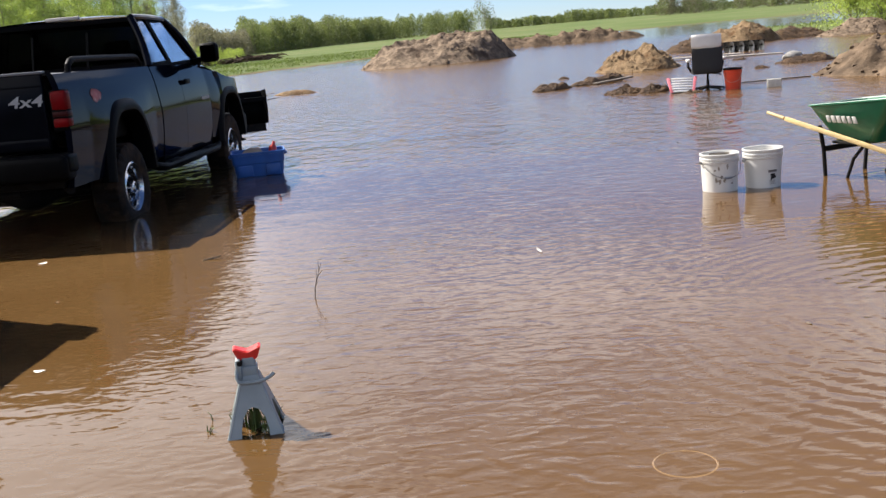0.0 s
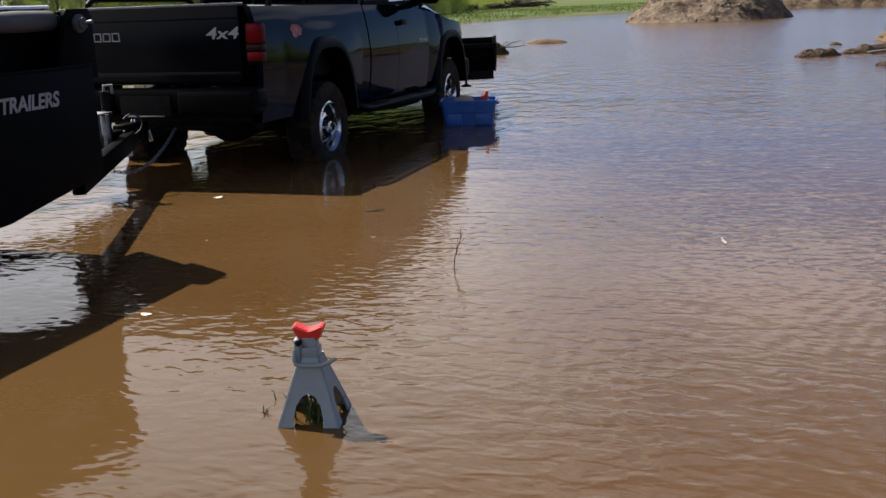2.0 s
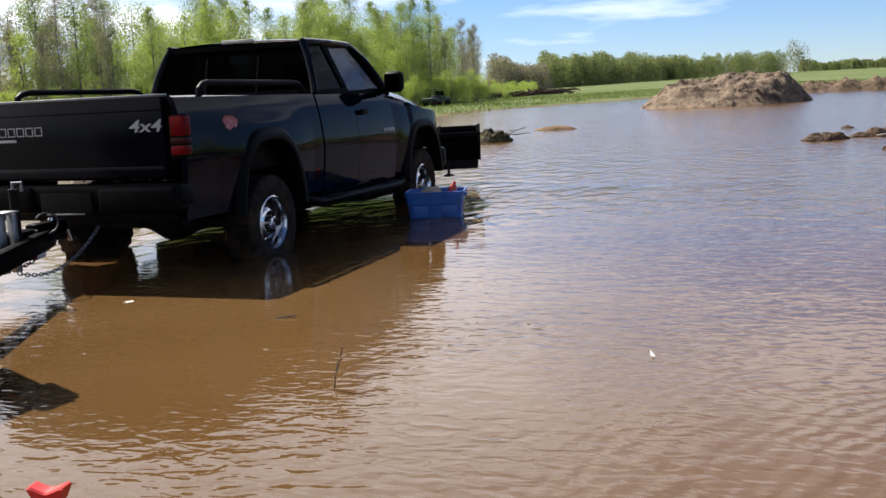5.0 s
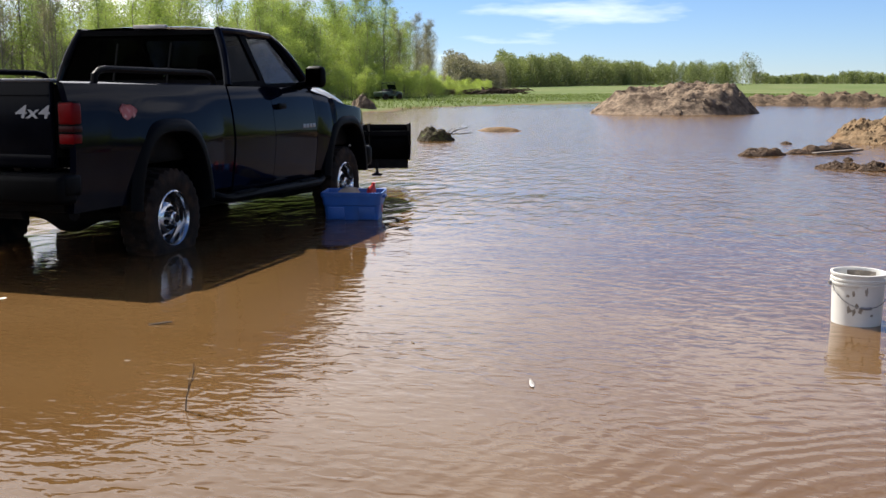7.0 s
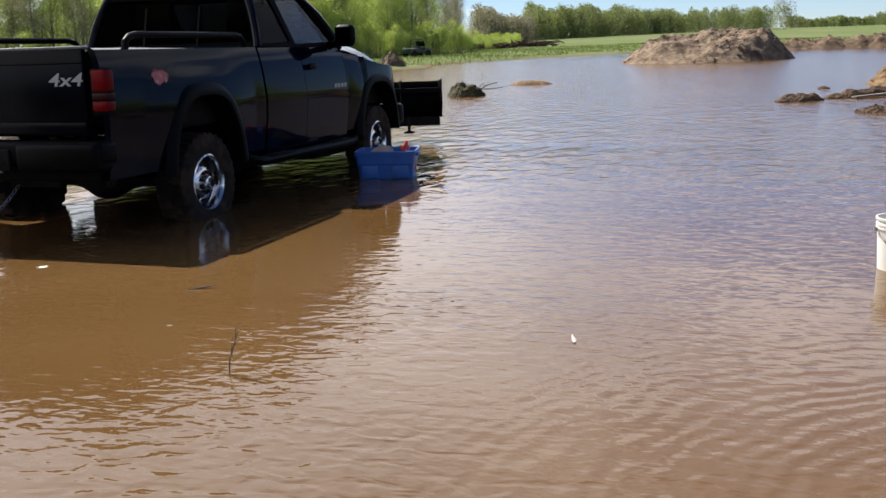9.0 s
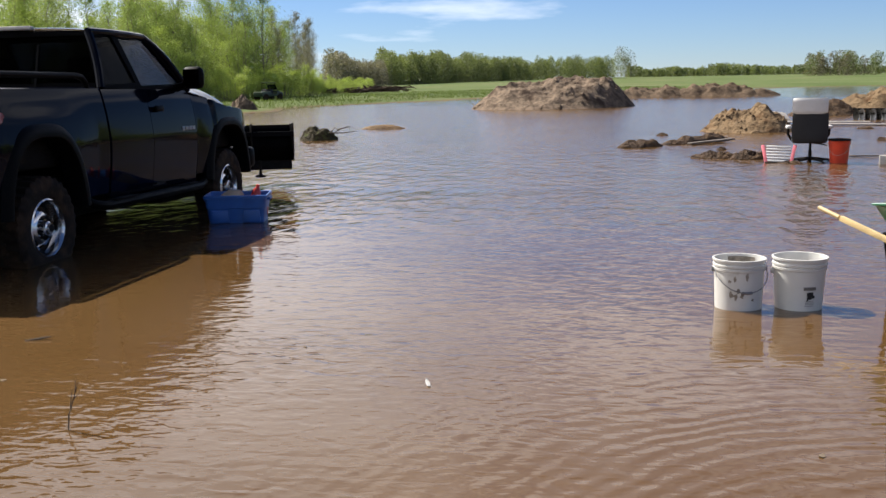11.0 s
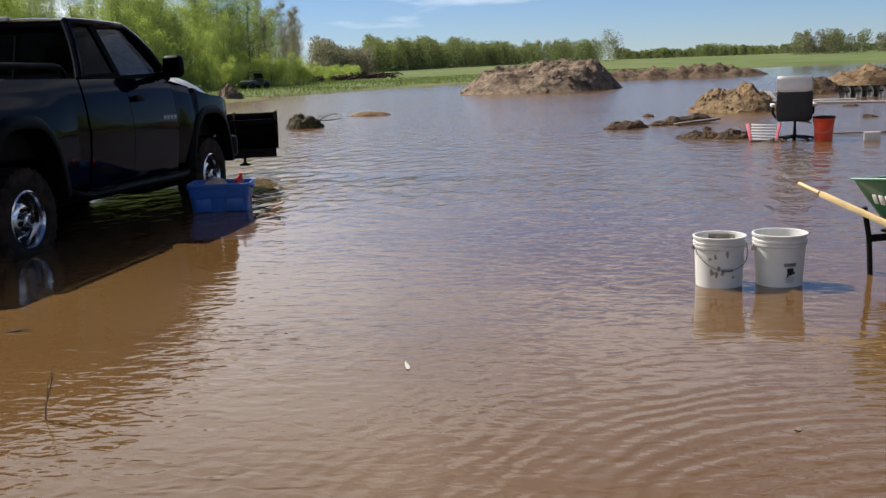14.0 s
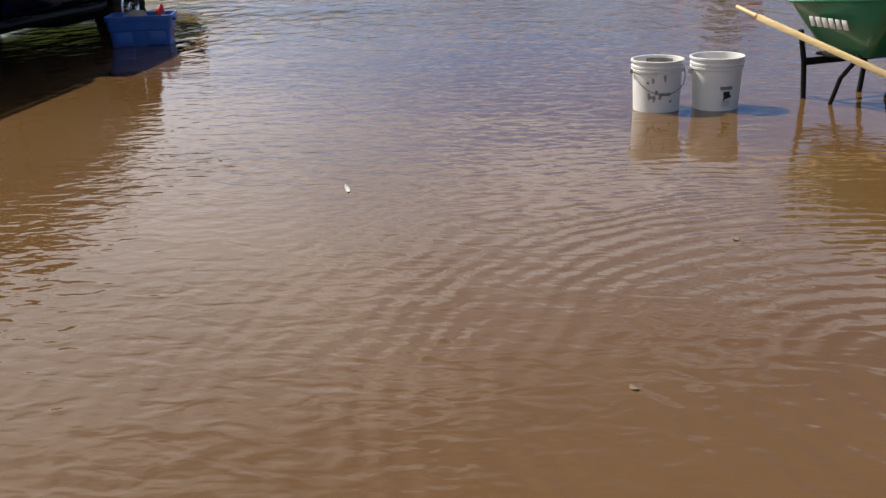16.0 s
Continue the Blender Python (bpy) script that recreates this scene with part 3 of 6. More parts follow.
def flank(side, v0, v1, bottom, top, shrink=0.0, rows=14, cols=26, grow=None):
    """A curved outer panel with a turned-in lower and upper edge."""
    bm = bmesh.new()
    lines = []
    for k in range(cols + 1):
        v = v0 + (v1 - v0) * k / cols
        lo, hi = bottom(v), top(v)
        line = []
        for j in range(rows + 1):
            z = lo + (hi - lo) * j / rows
            w = half_width(min(z + 1.33 - hi, 1.33) if hi > 1.2 else z) - shrink + (grow(v, z) if grow else 0.0)
            if j == 0:
                line.append((side * (w - 0.09), v, z + 0.002))
            line.append((side * w, v, z))
        line.append((side * (w - 0.03), v, hi + 0.012))
        line.append((side * (w - 0.10), v, hi + 0.008))
        lines.append(line)
    vs = add_grid(bm, lines)
    for row in (vs[0], vs[-1]):
        inner = [bm.verts.new((p.co.x - side * 0.05, p.co.y, p.co.z)) for p in row]
        for a in range(len(row) - 1):
            bm.faces.new((row[a], row[a + 1], inner[a + 1], inner[a]))
    return bm


def bed_top(v):
    return 1.318


def front_top(v):
    return float(np.interp(v, [2.74, 3.1, 3.3, 3.52, 3.9, 4.2, 4.36], [1.285, 1.225, 1.165, 1.125, 1.09, 1.00, 0.88]))


def fender_swell(v, z):
    """The drop fenders bulge past the hood line."""
    d = abs(v - 3.52)
    return 0.035 * max(0.0, 1 - (d / 0.75) ** 2) - 0.10 * max(0.0, (v - 3.85) / 0.40) ** 2


def bed_swell(v, z):
    d = abs(v)
    return 0.025 * max(0.0, 1 - (d / 0.8) ** 2) * min(1.0, max(0.0, (1.2 - z) / 0.3))


for side in (1, -1):
    part("bed_side", flank(side, -1.20, 0.985, lambda v: arch(v, 0.0, ARCH_RISE, 0.43), bed_top, grow=bed_swell, cols=60), M_PAINT, truck)
    part("cab_quarter_panel", flank(side, 1.02, 1.79, lambda v: 0.38, lambda v: 1.312, cols=8), M_PAINT, truck)
    door = part("door", flank(side, 1.798, 2.745, lambda v: 0.38, lambda v: 1.312 - 0.05 * max(0, v - 2.3), cols=12), M_PAINT, truck)
    part("door_handle", box((0.03, 0.16, 0.055), (side * 0.972, 1.94, 1.13), bevel=0.012), M_PLASTIC, door, "black door handle")
    for k in range(4):
        part("lettering_bar", box((0.006, 0.062, 0.04), (side * 0.974, 2.44 + 0.078 * k, 0.925), bevel=0.004), M_SILVER, door, "worn silver lettering")
    part("fender", flank(side, 2.755, 4.36, lambda v: arch(v, 3.52, ARCH_RISE - 0.03, 0.45), front_top, grow=fender_swell, rows=12, cols=44), M_PAINT, truck)
    # black flares over the wheel openings
    for centre, rise in ((0.0, ARCH_RISE), (BASE, ARCH_RISE - 0.03)):
        bm = bmesh.new()
        lines = []
        for k in range(41):
            a = radians(9 + 162 * k / 40)
            c, up = math.cos(a), math.sin(a)
            line = []
            for out, w in ((-0.035, 0.86), (-0.03, 0.985), (-0.015, 1.018), (0.02, 1.022), (0.06, 1.005), (0.085, 0.975), (0.075, 0.93)):
                line.append((side * w, centre - (ARCH_HALF + out) * math.copysign(abs(c) ** (2 / 3), c), HUB_Z + (rise + out) * up))
            lines.append(line)
        add_grid(bm, lines)
        part("fender_flare", bm, M_PLASTIC, truck, "black plastic fender flare")
    # tubular step under the doors
    bm = tube([(side * 0.86, 0.62, 0.42), (side * 0.95, 0.72, 0.36), (side * 0.98, 0.85, 0.335), (side * 0.98, 2.75, 0.335), (side * 0.95, 2.9, 0.36), (side * 0.86, 3.0, 0.42)], 0.042, 10)
    step = part("side_step", bm, M_PLASTIC, truck, "black tubular side step")
    for v in (1.15, 2.45):
        part("tread_pad", box((0.075, 0.38, 0.014), (side * 0.985, v, 0.378), bevel=0.005), M_CHASSIS, step)
    # rail on the bed wall
    zt = 1.335
    bm = tube([(side * 0.855, -0.80, zt - 0.01), (side * 0.855, -0.79, zt + 0.04), (side * 0.855, -0.74, zt + 0.075), (side * 0.855, -0.66, zt + 0.088),
               (side * 0.855, 0.70, zt + 0.088), (side * 0.855, 0.80, zt + 0.075), (side * 0.855, 0.86, zt + 0.03), (side * 0.855, 0.87, zt - 0.01)], 0.026, 10)
    part("bed_rail", bm, M_PLASTIC, truck, "black tubular bed rail")
    part("inner_bed_wall", box((0.05, 2.15, 0.50), (side * 0.78, -0.10, 1.06)), M_CHASSIS, truck)
    part("wheel_housing", box((0.30, 1.0, 0.45), (side * 0.66, 0.0, 0.92), bevel=0.05), M_CHASSIS, truck)
    part("wheel_housing", box((0.34, 1.05, 0.40), (side * 0.62, 3.52, 0.86), bevel=0.05), M_CHASSIS, truck)
    # tail lamp: red above and below a clear reversing band
    lamp = part("tail_lamp", box((0.135, 0.10, 0.325), (side * 0.905, -1.155, 1.035), bevel=0.02), M_PLASTIC, truck, "tail lamp with red lenses in a dark surround")
    part("lens", box((0.128, 0.10, 0.155), (side * 0.913, -1.163, 1.112), bevel=0.022, seg=3), M_RED, lamp)
    part("reversing_lens", box((0.128, 0.10, 0.045), (side * 0.913, -1.160, 1.008), bevel=0.012), M_LAMP_DARK, lamp, "smoky reversing lens")
    part("lens", box((0.128, 0.10, 0.075), (side * 0.913, -1.163, 0.940), bevel=0.018), M_RED, lamp)
    # door mirror
    bm = bmesh.new()
    add_box(bm, (0.21, 0.12, 0.215), (side * 1.14, 2.36, 1.415), bevel=0.058, seg=5)
    mirror = part("mirror", bm, M_PLASTIC, truck, "black door mirror")
    part("mirror_glass", box((0.16, 0.006, 0.16), (side * 1.14, 2.298, 1.415), bevel=0.002), M_GLASS_DARK, mirror, "dark mirror glass")
    part("bracket", tube([(side * 0.91, 2.46, 1.32), (side * 0.99, 2.42, 1.34), (side * 1.06, 2.38, 1.36)], [0.045, 0.035, 0.03], 8), M_PLASTIC, mirror)

# hood between the fenders, and the cowl
bm = bmesh.new()
lines = []
for k in range(33):
    v = 2.66 + 1.55 * k / 32
    zc = float(np.interp(v, [2.66, 3.0, 3.4, 3.7, 3.95, 4.1, 4.21], [1.35, 1.36, 1.355, 1.325, 1.27, 1.20, 1.06]))
    drop = max(0.02, zc - front_top(v) - 0.01)
    lines.append([((0.93 - 0.05 * max(0.0, v - 3.2)) * q, v, zc - 0.02 * q * q - drop * min(1.0, max(0.0, (abs(q) - 0.60) / 0.34)) ** 1.7) for q in [-1 + j / 14 for j in range(29)]])
add_grid(bm, lines)
part("hood", bm, M_PAINT, truck)
part("grille", box((1.45, 0.10, 0.42), (0, 4.20, 0.83), bevel=0.04), M_PLASTIC, truck, "dark grille")
part("front_bumper", box((1.92, 0.18, 0.24), (0, 4.30, 0.52), bevel=0.05), M_PLASTIC, truck)

# tailgate with its raised frame
gate = part("tailgate", box((1.62, 0.055, 0.60), (0, -1.195, 1.035), bevel=0.02), M_GATE, truck)
part("gate_cap", box((1.64, 0.075, 0.022), (0, -1.190, 1.336), bevel=0.008), material("worn_grey_cap", (0.10, 0.10, 0.105), rough=0.3, vary=0.2), gate, "worn grey tailgate cap")
part("gate_crease", box((1.60, 0.018, 0.014), (0, -1.223, 1.235), bevel=0.006), M_GATE, gate)
part("gate_lower_step", box((1.60, 0.03, 0.09), (0, -1.215, 0.79), bevel=0.012), M_GATE, gate)
words("badge", "4x4", 0.125, M_SILVER, gate, pose(0.655, -1.225, 1.118, 90, 0, 0) @ Matrix.Diagonal((1.5, 1, 1, 1)), "silver 4x4 badge", 0.002, 0.012)
for k in range(5):
    bm = bmesh.new()
    for a, b, c, d in ((0, 0.030, 0.070, 0.008), (0, -0.030, 0.070, 0.008), (0.031, 0, 0.008, 0.068), (-0.031, 0, 0.008, 0.068)):
        add_box(bm, (c, 0.004, d), (-0.64 + 0.085 * k + a, -1.225, 1.112 + b))
    part("lettering_outline", bm, M_SILVER, gate, "outlined silver maker's lettering")
part("model_badge", box((0.17, 0.004, 0.022), (-0.60, -1.225, 1.045), bevel=0.003), M_SILVER, gate, "small silver model badge")
part("bed_floor", box((1.52, 2.15, 0.04), (0, -0.12, 0.83)), M_CHASSIS, truck)
part("bed_front_wall", box((1.6, 0.05, 0.5), (0, 0.96, 1.08)), M_CHASSIS, truck)

# round sticker behind the tail lamp
bm = bmesh.new()
ring = []
for k in range(28):
    a = 2 * math.pi * k / 28
    r0 = 0.060 + 0.006 * math.sin(3 * a + 0.6) + 0.004 * math.sin(7 * a)
    z = 1.115 + r0 * math.sin(a)
    ring.append(bm.verts.new((half_width(z + 0.012) + 0.006, -0.545 + 1.75 * r0 * math.cos(a), z)))
bm.faces.new(ring)
bmesh.ops.solidify(bm, geom=bm.faces[:], thickness=0.004)
part("sticker", bm, M_DECAL, truck, "faded red sticker")

# rear bumper with two step pads and a plate recess
bm = bmesh.new()
add_box(bm, (1.96, 0.20, 0.16), (0, -1.24, 0.63), bevel=0.035, seg=3)
bumper = part("rear_bumper", bm, M_PLASTIC, truck, "black step bumper")
for s in (1, -1):
    part("step_pad", box((0.68, 0.20, 0.20), (s * 0.63, -1.275, 0.60), bevel=0.04, seg=3), M_PLASTIC, bumper)
part("plate_recess", box((0.46, 0.03, 0.15), (0, -1.345, 0.58), bevel=0.01), M_CHASSIS, bumper)
part("bright_strip", box((0.34, 0.012, 0.012), (0, -1.364, 0.50), bevel=0.004), M_STEEL, bumper, "bright metal strip")
part("valance", box((1.70, 0.06, 0.10), (0, -1.16, 0.48), bevel=0.02), M_CHASSIS, bumper)

# cab: shell corners at belt and roof
BELT, ROOF = 1.322, 1.845


def lerp(a, b, t):
    return tuple(a[k] + (b[k] - a[k]) * t for k in range(3))


def framed(name, quad, inset, glass, parent, thick=0.03, frame_mat=None, pane_label=""):
    """A window: a frame round an opening, and a pane set back in it. quad: lower a, lower b, upper b, upper a."""
    q = [Vector(p) for p in quad]
    mid = sum(q, Vector()) / 4
    nrm = (q[1] - q[0]).cross(q[3] - q[0]).normalized()
    inner = []
    for k in range(4):
        to_next = (q[(k + 1) % 4] - q[k]).normalized()
        to_prev = (q[(k - 1) % 4] - q[k]).normalized()
        inner.append(q[k] + to_next * inset[k][0] + to_prev * inset[k][1])
    bm = bmesh.new()
    layers = []
    for off in (0, -thick):
        layers.append(([bm.verts.new(p + nrm * off) for p in q], [bm.verts.new(p + nrm * off) for p in inner]))
    for k in range(4):
        j = (k + 1) % 4
        for outer, inn in layers:
            bm.faces.new((outer[k], outer[j], inn[j], inn[k]))
        bm.faces.new((layers[0][1][k], layers[0][1][j], layers[1][1][j], layers[1][1][k]))
        bm.faces.new((layers[0][0][k], layers[0][0][j], layers[1][0][j], layers[1][0][k]))
    fr = part(name, bm, frame_mat or M_TRIM, parent)
    bm = bmesh.new()
    add = [bm.verts.new(p - nrm * (thick * 0.45)) for p in [i + (i - mid) * 0.01 for i in inner]]
    bm.faces.new(add)
    bmesh.ops.solidify(bm, geom=bm.faces[:], thickness=0.004)
    part("pane", bm, glass, fr, pane_label)
    return fr


for side in (1, -1):
    def sgn(p):
        return (side * p[0], p[1], p[2])
    low_r, low_f = (0.905, 1.04, BELT), (0.895, 2.76, BELT - 0.022)
    up_r, up_f = (0.745, 1.17, ROOF - 0.03), (0.73, 2.19, ROOF - 0.035)
    low_m, up_m = lerp(low_r, low_f, 0.40), lerp(up_r, up_f, 0.40)
    qa = [low_r, low_m, up_m, up_r]
    qb = [low_m, low_f, up_f, up_m]
    if side < 0:
        qa = [sgn(p) for p in (low_m, low_r, up_r, up_m)]
        qb = [sgn(p) for p in (low_f, low_m, up_m, up_f)]
    framed("quarter_window", qa, [(0.06, 0.03)] * 4, M_GLASS_DARK, truck, pane_label="dark tinted glass")
    framed("door_window", qb, [(0.05, 0.03), (0.10, 0.06), (0.06, 0.05), (0.05, 0.05)] if side > 0 else [(0.10, 0.06), (0.05, 0.03), (0.05, 0.05), (0.06, 0.05)], M_GLASS, truck, pane_label="clear side glass")
framed("rear_window", [(-0.905, 1.04, BELT), (0.905, 1.04, BELT), (0.745, 1.17, ROOF - 0.03), (-0.745, 1.17, ROOF - 0.03)], [(0.05, 0.045)] * 4, M_GLASS_DARK, truck, pane_label="dark tinted rear glass")
framed("windshield", [(0.895, 2.76, BELT - 0.022), (-0.895, 2.76, BELT - 0.022), (-0.73, 2.19, ROOF - 0.035), (0.73, 2.19, ROOF - 0.035)], [(0.06, 0.05)] * 4, M_GLASS, truck, pane_label="clear windshield")
bm = bmesh.new()
lines = []
for k in range(13):
    t = k / 12
    v = 1.165 + 1.03 * t
    hw = 0.745 - 0.015 * t
    edge = ROOF - 0.03 - 0.004 * t
    rise = 0.055 * math.sin(math.pi * min(1, max(0, 0.08 + 0.9 * t))) ** 0.5
    lines.append([(hw * s, v, edge + rise * (1 - abs(s) ** 3.2)) for s in [-1 + j / 9 for j in range(19)]])
add_grid(bm, lines)
part("roof", bm, M_PAINT, truck)


def bowed(a, b, out, radius):
    """A slim rounded rail from a to b that bows outward in the middle."""
    a, b, out = Vector(a), Vector(b), Vector(out)
    return tube([a.lerp(b, k / 10) + out * (1 - (2 * k / 10 - 1) ** 2) for k in range(11)], radius, 10)


for s in (1, -1):
    part("windshield_pillar", bowed((s * 0.885, 2.75, BELT - 0.03), (s * 0.715, 2.17, ROOF - 0.045), (s * 0.010, 0.030, 0.040), 0.036), M_PAINT, truck)
    part("roof_rail", bowed((s * 0.725, 1.18, ROOF - 0.040), (s * 0.712, 2.18, ROOF - 0.046), (s * 0.012, 0, 0.006), 0.036), M_PAINT, truck)
    part("rear_pillar", bowed((s * 0.885, 1.055, BELT), (s * 0.722, 1.19, ROOF - 0.042), (s * 0.022, -0.004, 0.010), 0.036), M_PAINT, truck)
part("high_brake_lamp", box((0.34, 0.05, 0.035), (0.05, 1.158, ROOF + 0.0), bevel=0.01), M_LAMP, truck, "pale clear high brake lamp")
for s in (0.28, -0.28):
    part("window_divider", box((0.02, 0.015, 0.40), (s, 1.085, 1.50), rot=Matrix.Rotation(radians(-15), 4, "X")), M_PLASTIC, truck)
# cabin
part("cab_floor", box((1.7, 1.7, 0.06), (0, 1.9, 0.62)), M_INTERIOR, truck)
part("cab_back_wall", box((1.78, 0.04, 0.87), (0, 1.05, 0.885)), M_PAINT, truck)
part("dashboard", box((1.6, 0.35, 0.30), (0, 2.55, 1.05), bevel=0.06), M_INTERIOR, truck)
for s in (0.40, -0.40):
    part("seat", box((0.52, 0.50, 0.20), (s, 1.95, 0.86), bevel=0.06), M_INTERIOR, truck)
    part("seat_back", box((0.50, 0.16, 0.66), (s, 1.70, 1.16), rot=Matrix.Rotation(radians(12), 4, "X"), bevel=0.06), M_INTERIOR, truck)
    part("headrest", box((0.26, 0.10, 0.16), (s, 1.63, 1.52), bevel=0.04), M_INTERIOR, truck)
bm = bmesh.new()
add_tube(bm, [(0.19 * math.cos(a), 0.19 * math.sin(a), 0) for a in [2 * math.pi * k / 24 for k in range(25)]], 0.016, 8)
bmesh.ops.transform(bm, matrix=pose(-0.40, 2.30, 1.20, 62, 0, 0), verts=bm.verts)
part("steering_wheel", bm, M_INTERIOR, truck)

# chassis, axles, exhaust and tow hitch
for s in (0.45, -0.45):
    part("frame_rail", box((0.08, 5.2, 0.18), (s, 1.5, 0.49), bevel=0.01), M_CHASSIS, truck)
spans = [-0.78, -0.34, -0.24, -0.16, -0.08, 0.0, 0.08, 0.16, 0.24, 0.34, 0.78]
girths = [0.055, 0.065, 0.085, 0.125, 0.165, 0.175, 0.165, 0.125, 0.085, 0.065, 0.055]
axle = part("rear_axle", tube([(u, 0, HUB_Z + 0.02) for u in spans], girths, 16), M_CHASSIS, truck, "muddy axle with a swollen differential")
part("front_axle", tube([(-0.78, BASE, HUB_Z), (0.78, BASE, HUB_Z)], 0.055, 12), M_CHASSIS, truck)
for s in (0.52, -0.52):
    part("leaf_spring", tube([(s, -0.62, 0.46), (s, -0.3, 0.36), (s, 0, 0.33), (s, 0.3, 0.36), (s, 0.62, 0.47)], 0.04, 6), M_CHASSIS, truck)
    part("shock_absorber", tube([(s * 0.8, 0.12, 0.25), (s * 0.8, 0.30, 0.62)], 0.03, 8), M_CHASSIS, truck)
part("exhaust", tube([(0.62, 0.5, 0.42), (0.66, -0.4, 0.45), (0.72, -0.9, 0.43), (0.86, -1.1, 0.40)], 0.035, 10), M_CHASSIS, truck)
# fuel tank and transfer case oversized and low, to block light under the truck
part("oversized_fuel_tank", box((0.45, 2.1, 0.50), (-0.62, 1.85, 0.31), bevel=0.06), M_CHASSIS, truck)
part("oversized_transfer_case", box((0.46, 1.1, 0.42), (0, 2.45, 0.34), bevel=0.08), M_CHASSIS, truck)
# drum added, not seen, to close the bright gap between the wheels
part("muffler_light_block", lathe([(0.0, -0.46), (0.06, -0.44), (0.115, -0.40), (0.115, 0.40), (0.06, 0.44), (0.0, 0.46)], 20, Matrix.Translation((0.40, 1.45, 0.30)) @ Matrix.Rotation(radians(90), 4, "X")), M_CHASSIS, truck)
# plain box added, not seen, that keeps bright reflections off the water below
part("underbody_light_block", box((1.0, 0.95, 0.30), (0, 3.35, 0.27), bevel=0.05), M_CHASSIS, truck)
part("drive_shaft", tube([(0, 0.1, 0.30), (0, 1.95, 0.36)], 0.05, 12), M_CHASSIS, truck)
hitch = part("tow_hitch", box((0.075, 0.42, 0.075), (0, -1.36, 0.37), bevel=0.008), M_CHASSIS, truck)
part("cross_tube", tube([(-0.45, -1.10, 0.40), (0.45, -1.10, 0.40)], 0.04, 8), M_CHASSIS, hitch)
bm = lathe([(0.0, 0.10), (0.02, 0.098), (0.026, 0.075), (0.02, 0.05), (0.016, 0.03), (0.03, 0.02), (0.03, 0.0)], 16, Matrix.Translation((0, -1.53, 0.40)))
part("hitch_ball", bm, M_CHROME, hitch, "chrome hitch ball")

# snow plough carried at the front, swung so that one end points ahead
plough = part("snow_plough_blade", bmesh.new(), M_PLASTIC, truck, "black snow plough blade")
bm = bmesh.new()
front, back = [], []
for k in range(13):
    a = radians(-34 + 78 * k / 12)
    front.append((0.42 - 0.40 * math.cos(a), 0.26 + 0.31 + 0.38 * math.sin(a)))
lines = []
for s in (-1.08, 0.0, 1.08):
    lines.append([(s, p[0] + 0.0, p[1]) for p in front])
add_grid(bm, lines)
bmesh.ops.solidify(bm, geom=bm.faces[:], thickness=-0.012)
m_plough = pose(-0.10, 5.50, 0.0, 0, 0, 31)
bmesh.ops.transform(bm, matrix=m_plough, verts=bm.verts)
old = plough.data
plough.data = finish("snow_plough_blade", bm, M_PLASTIC)
bpy.data.meshes.remove(old)
for s in (-1.085, -0.54, 0.0, 0.54, 1.085):
    bm = bmesh.new()
    outline = [(p[0] - 0.01, p[1]) for p in front] + [(-0.085, 0.86), (-0.10, 0.55), (-0.06, 0.36)]
    add_prism(bm, outline, "x", s - 0.008, s + 0.008)
    bmesh.ops.transform(bm, matrix=m_plough, verts=bm.verts)
    part("rib", bm, M_PLASTIC, plough)
bm = box((2.17, 0.02, 0.12), (0, 0.07, 0.30))
bmesh.ops.transform(bm, matrix=m_plough, verts=bm.verts)
part("cutting_edge", bm, M_CHASSIS, plough, "worn steel cutting edge")
bm = box((2.15, 0.06, 0.06), (0, -0.05, 0.72))
bmesh.ops.transform(bm, matrix=m_plough, verts=bm.verts)
part("cross_bar", bm, M_PLASTIC, plough)
for s in (-0.62, 0.62):
    bm = lathe([(0.0, 0.0), (0.07, 0.0), (0.075, 0.02), (0.03, 0.035), (0.018, 0.05), (0.018, 0.22), (0.0, 0.22)], 16)
    bmesh.ops.transform(bm, matrix=m_plough @ Matrix.Translation((s, -0.14, 0.16)), verts=bm.verts)
    part("shoe", bm, M_CHASSIS, plough)
part("push_frame", box((0.9, 1.2, 0.10), (0, 4.85, 0.36), bevel=0.02), M_CHASSIS, truck)


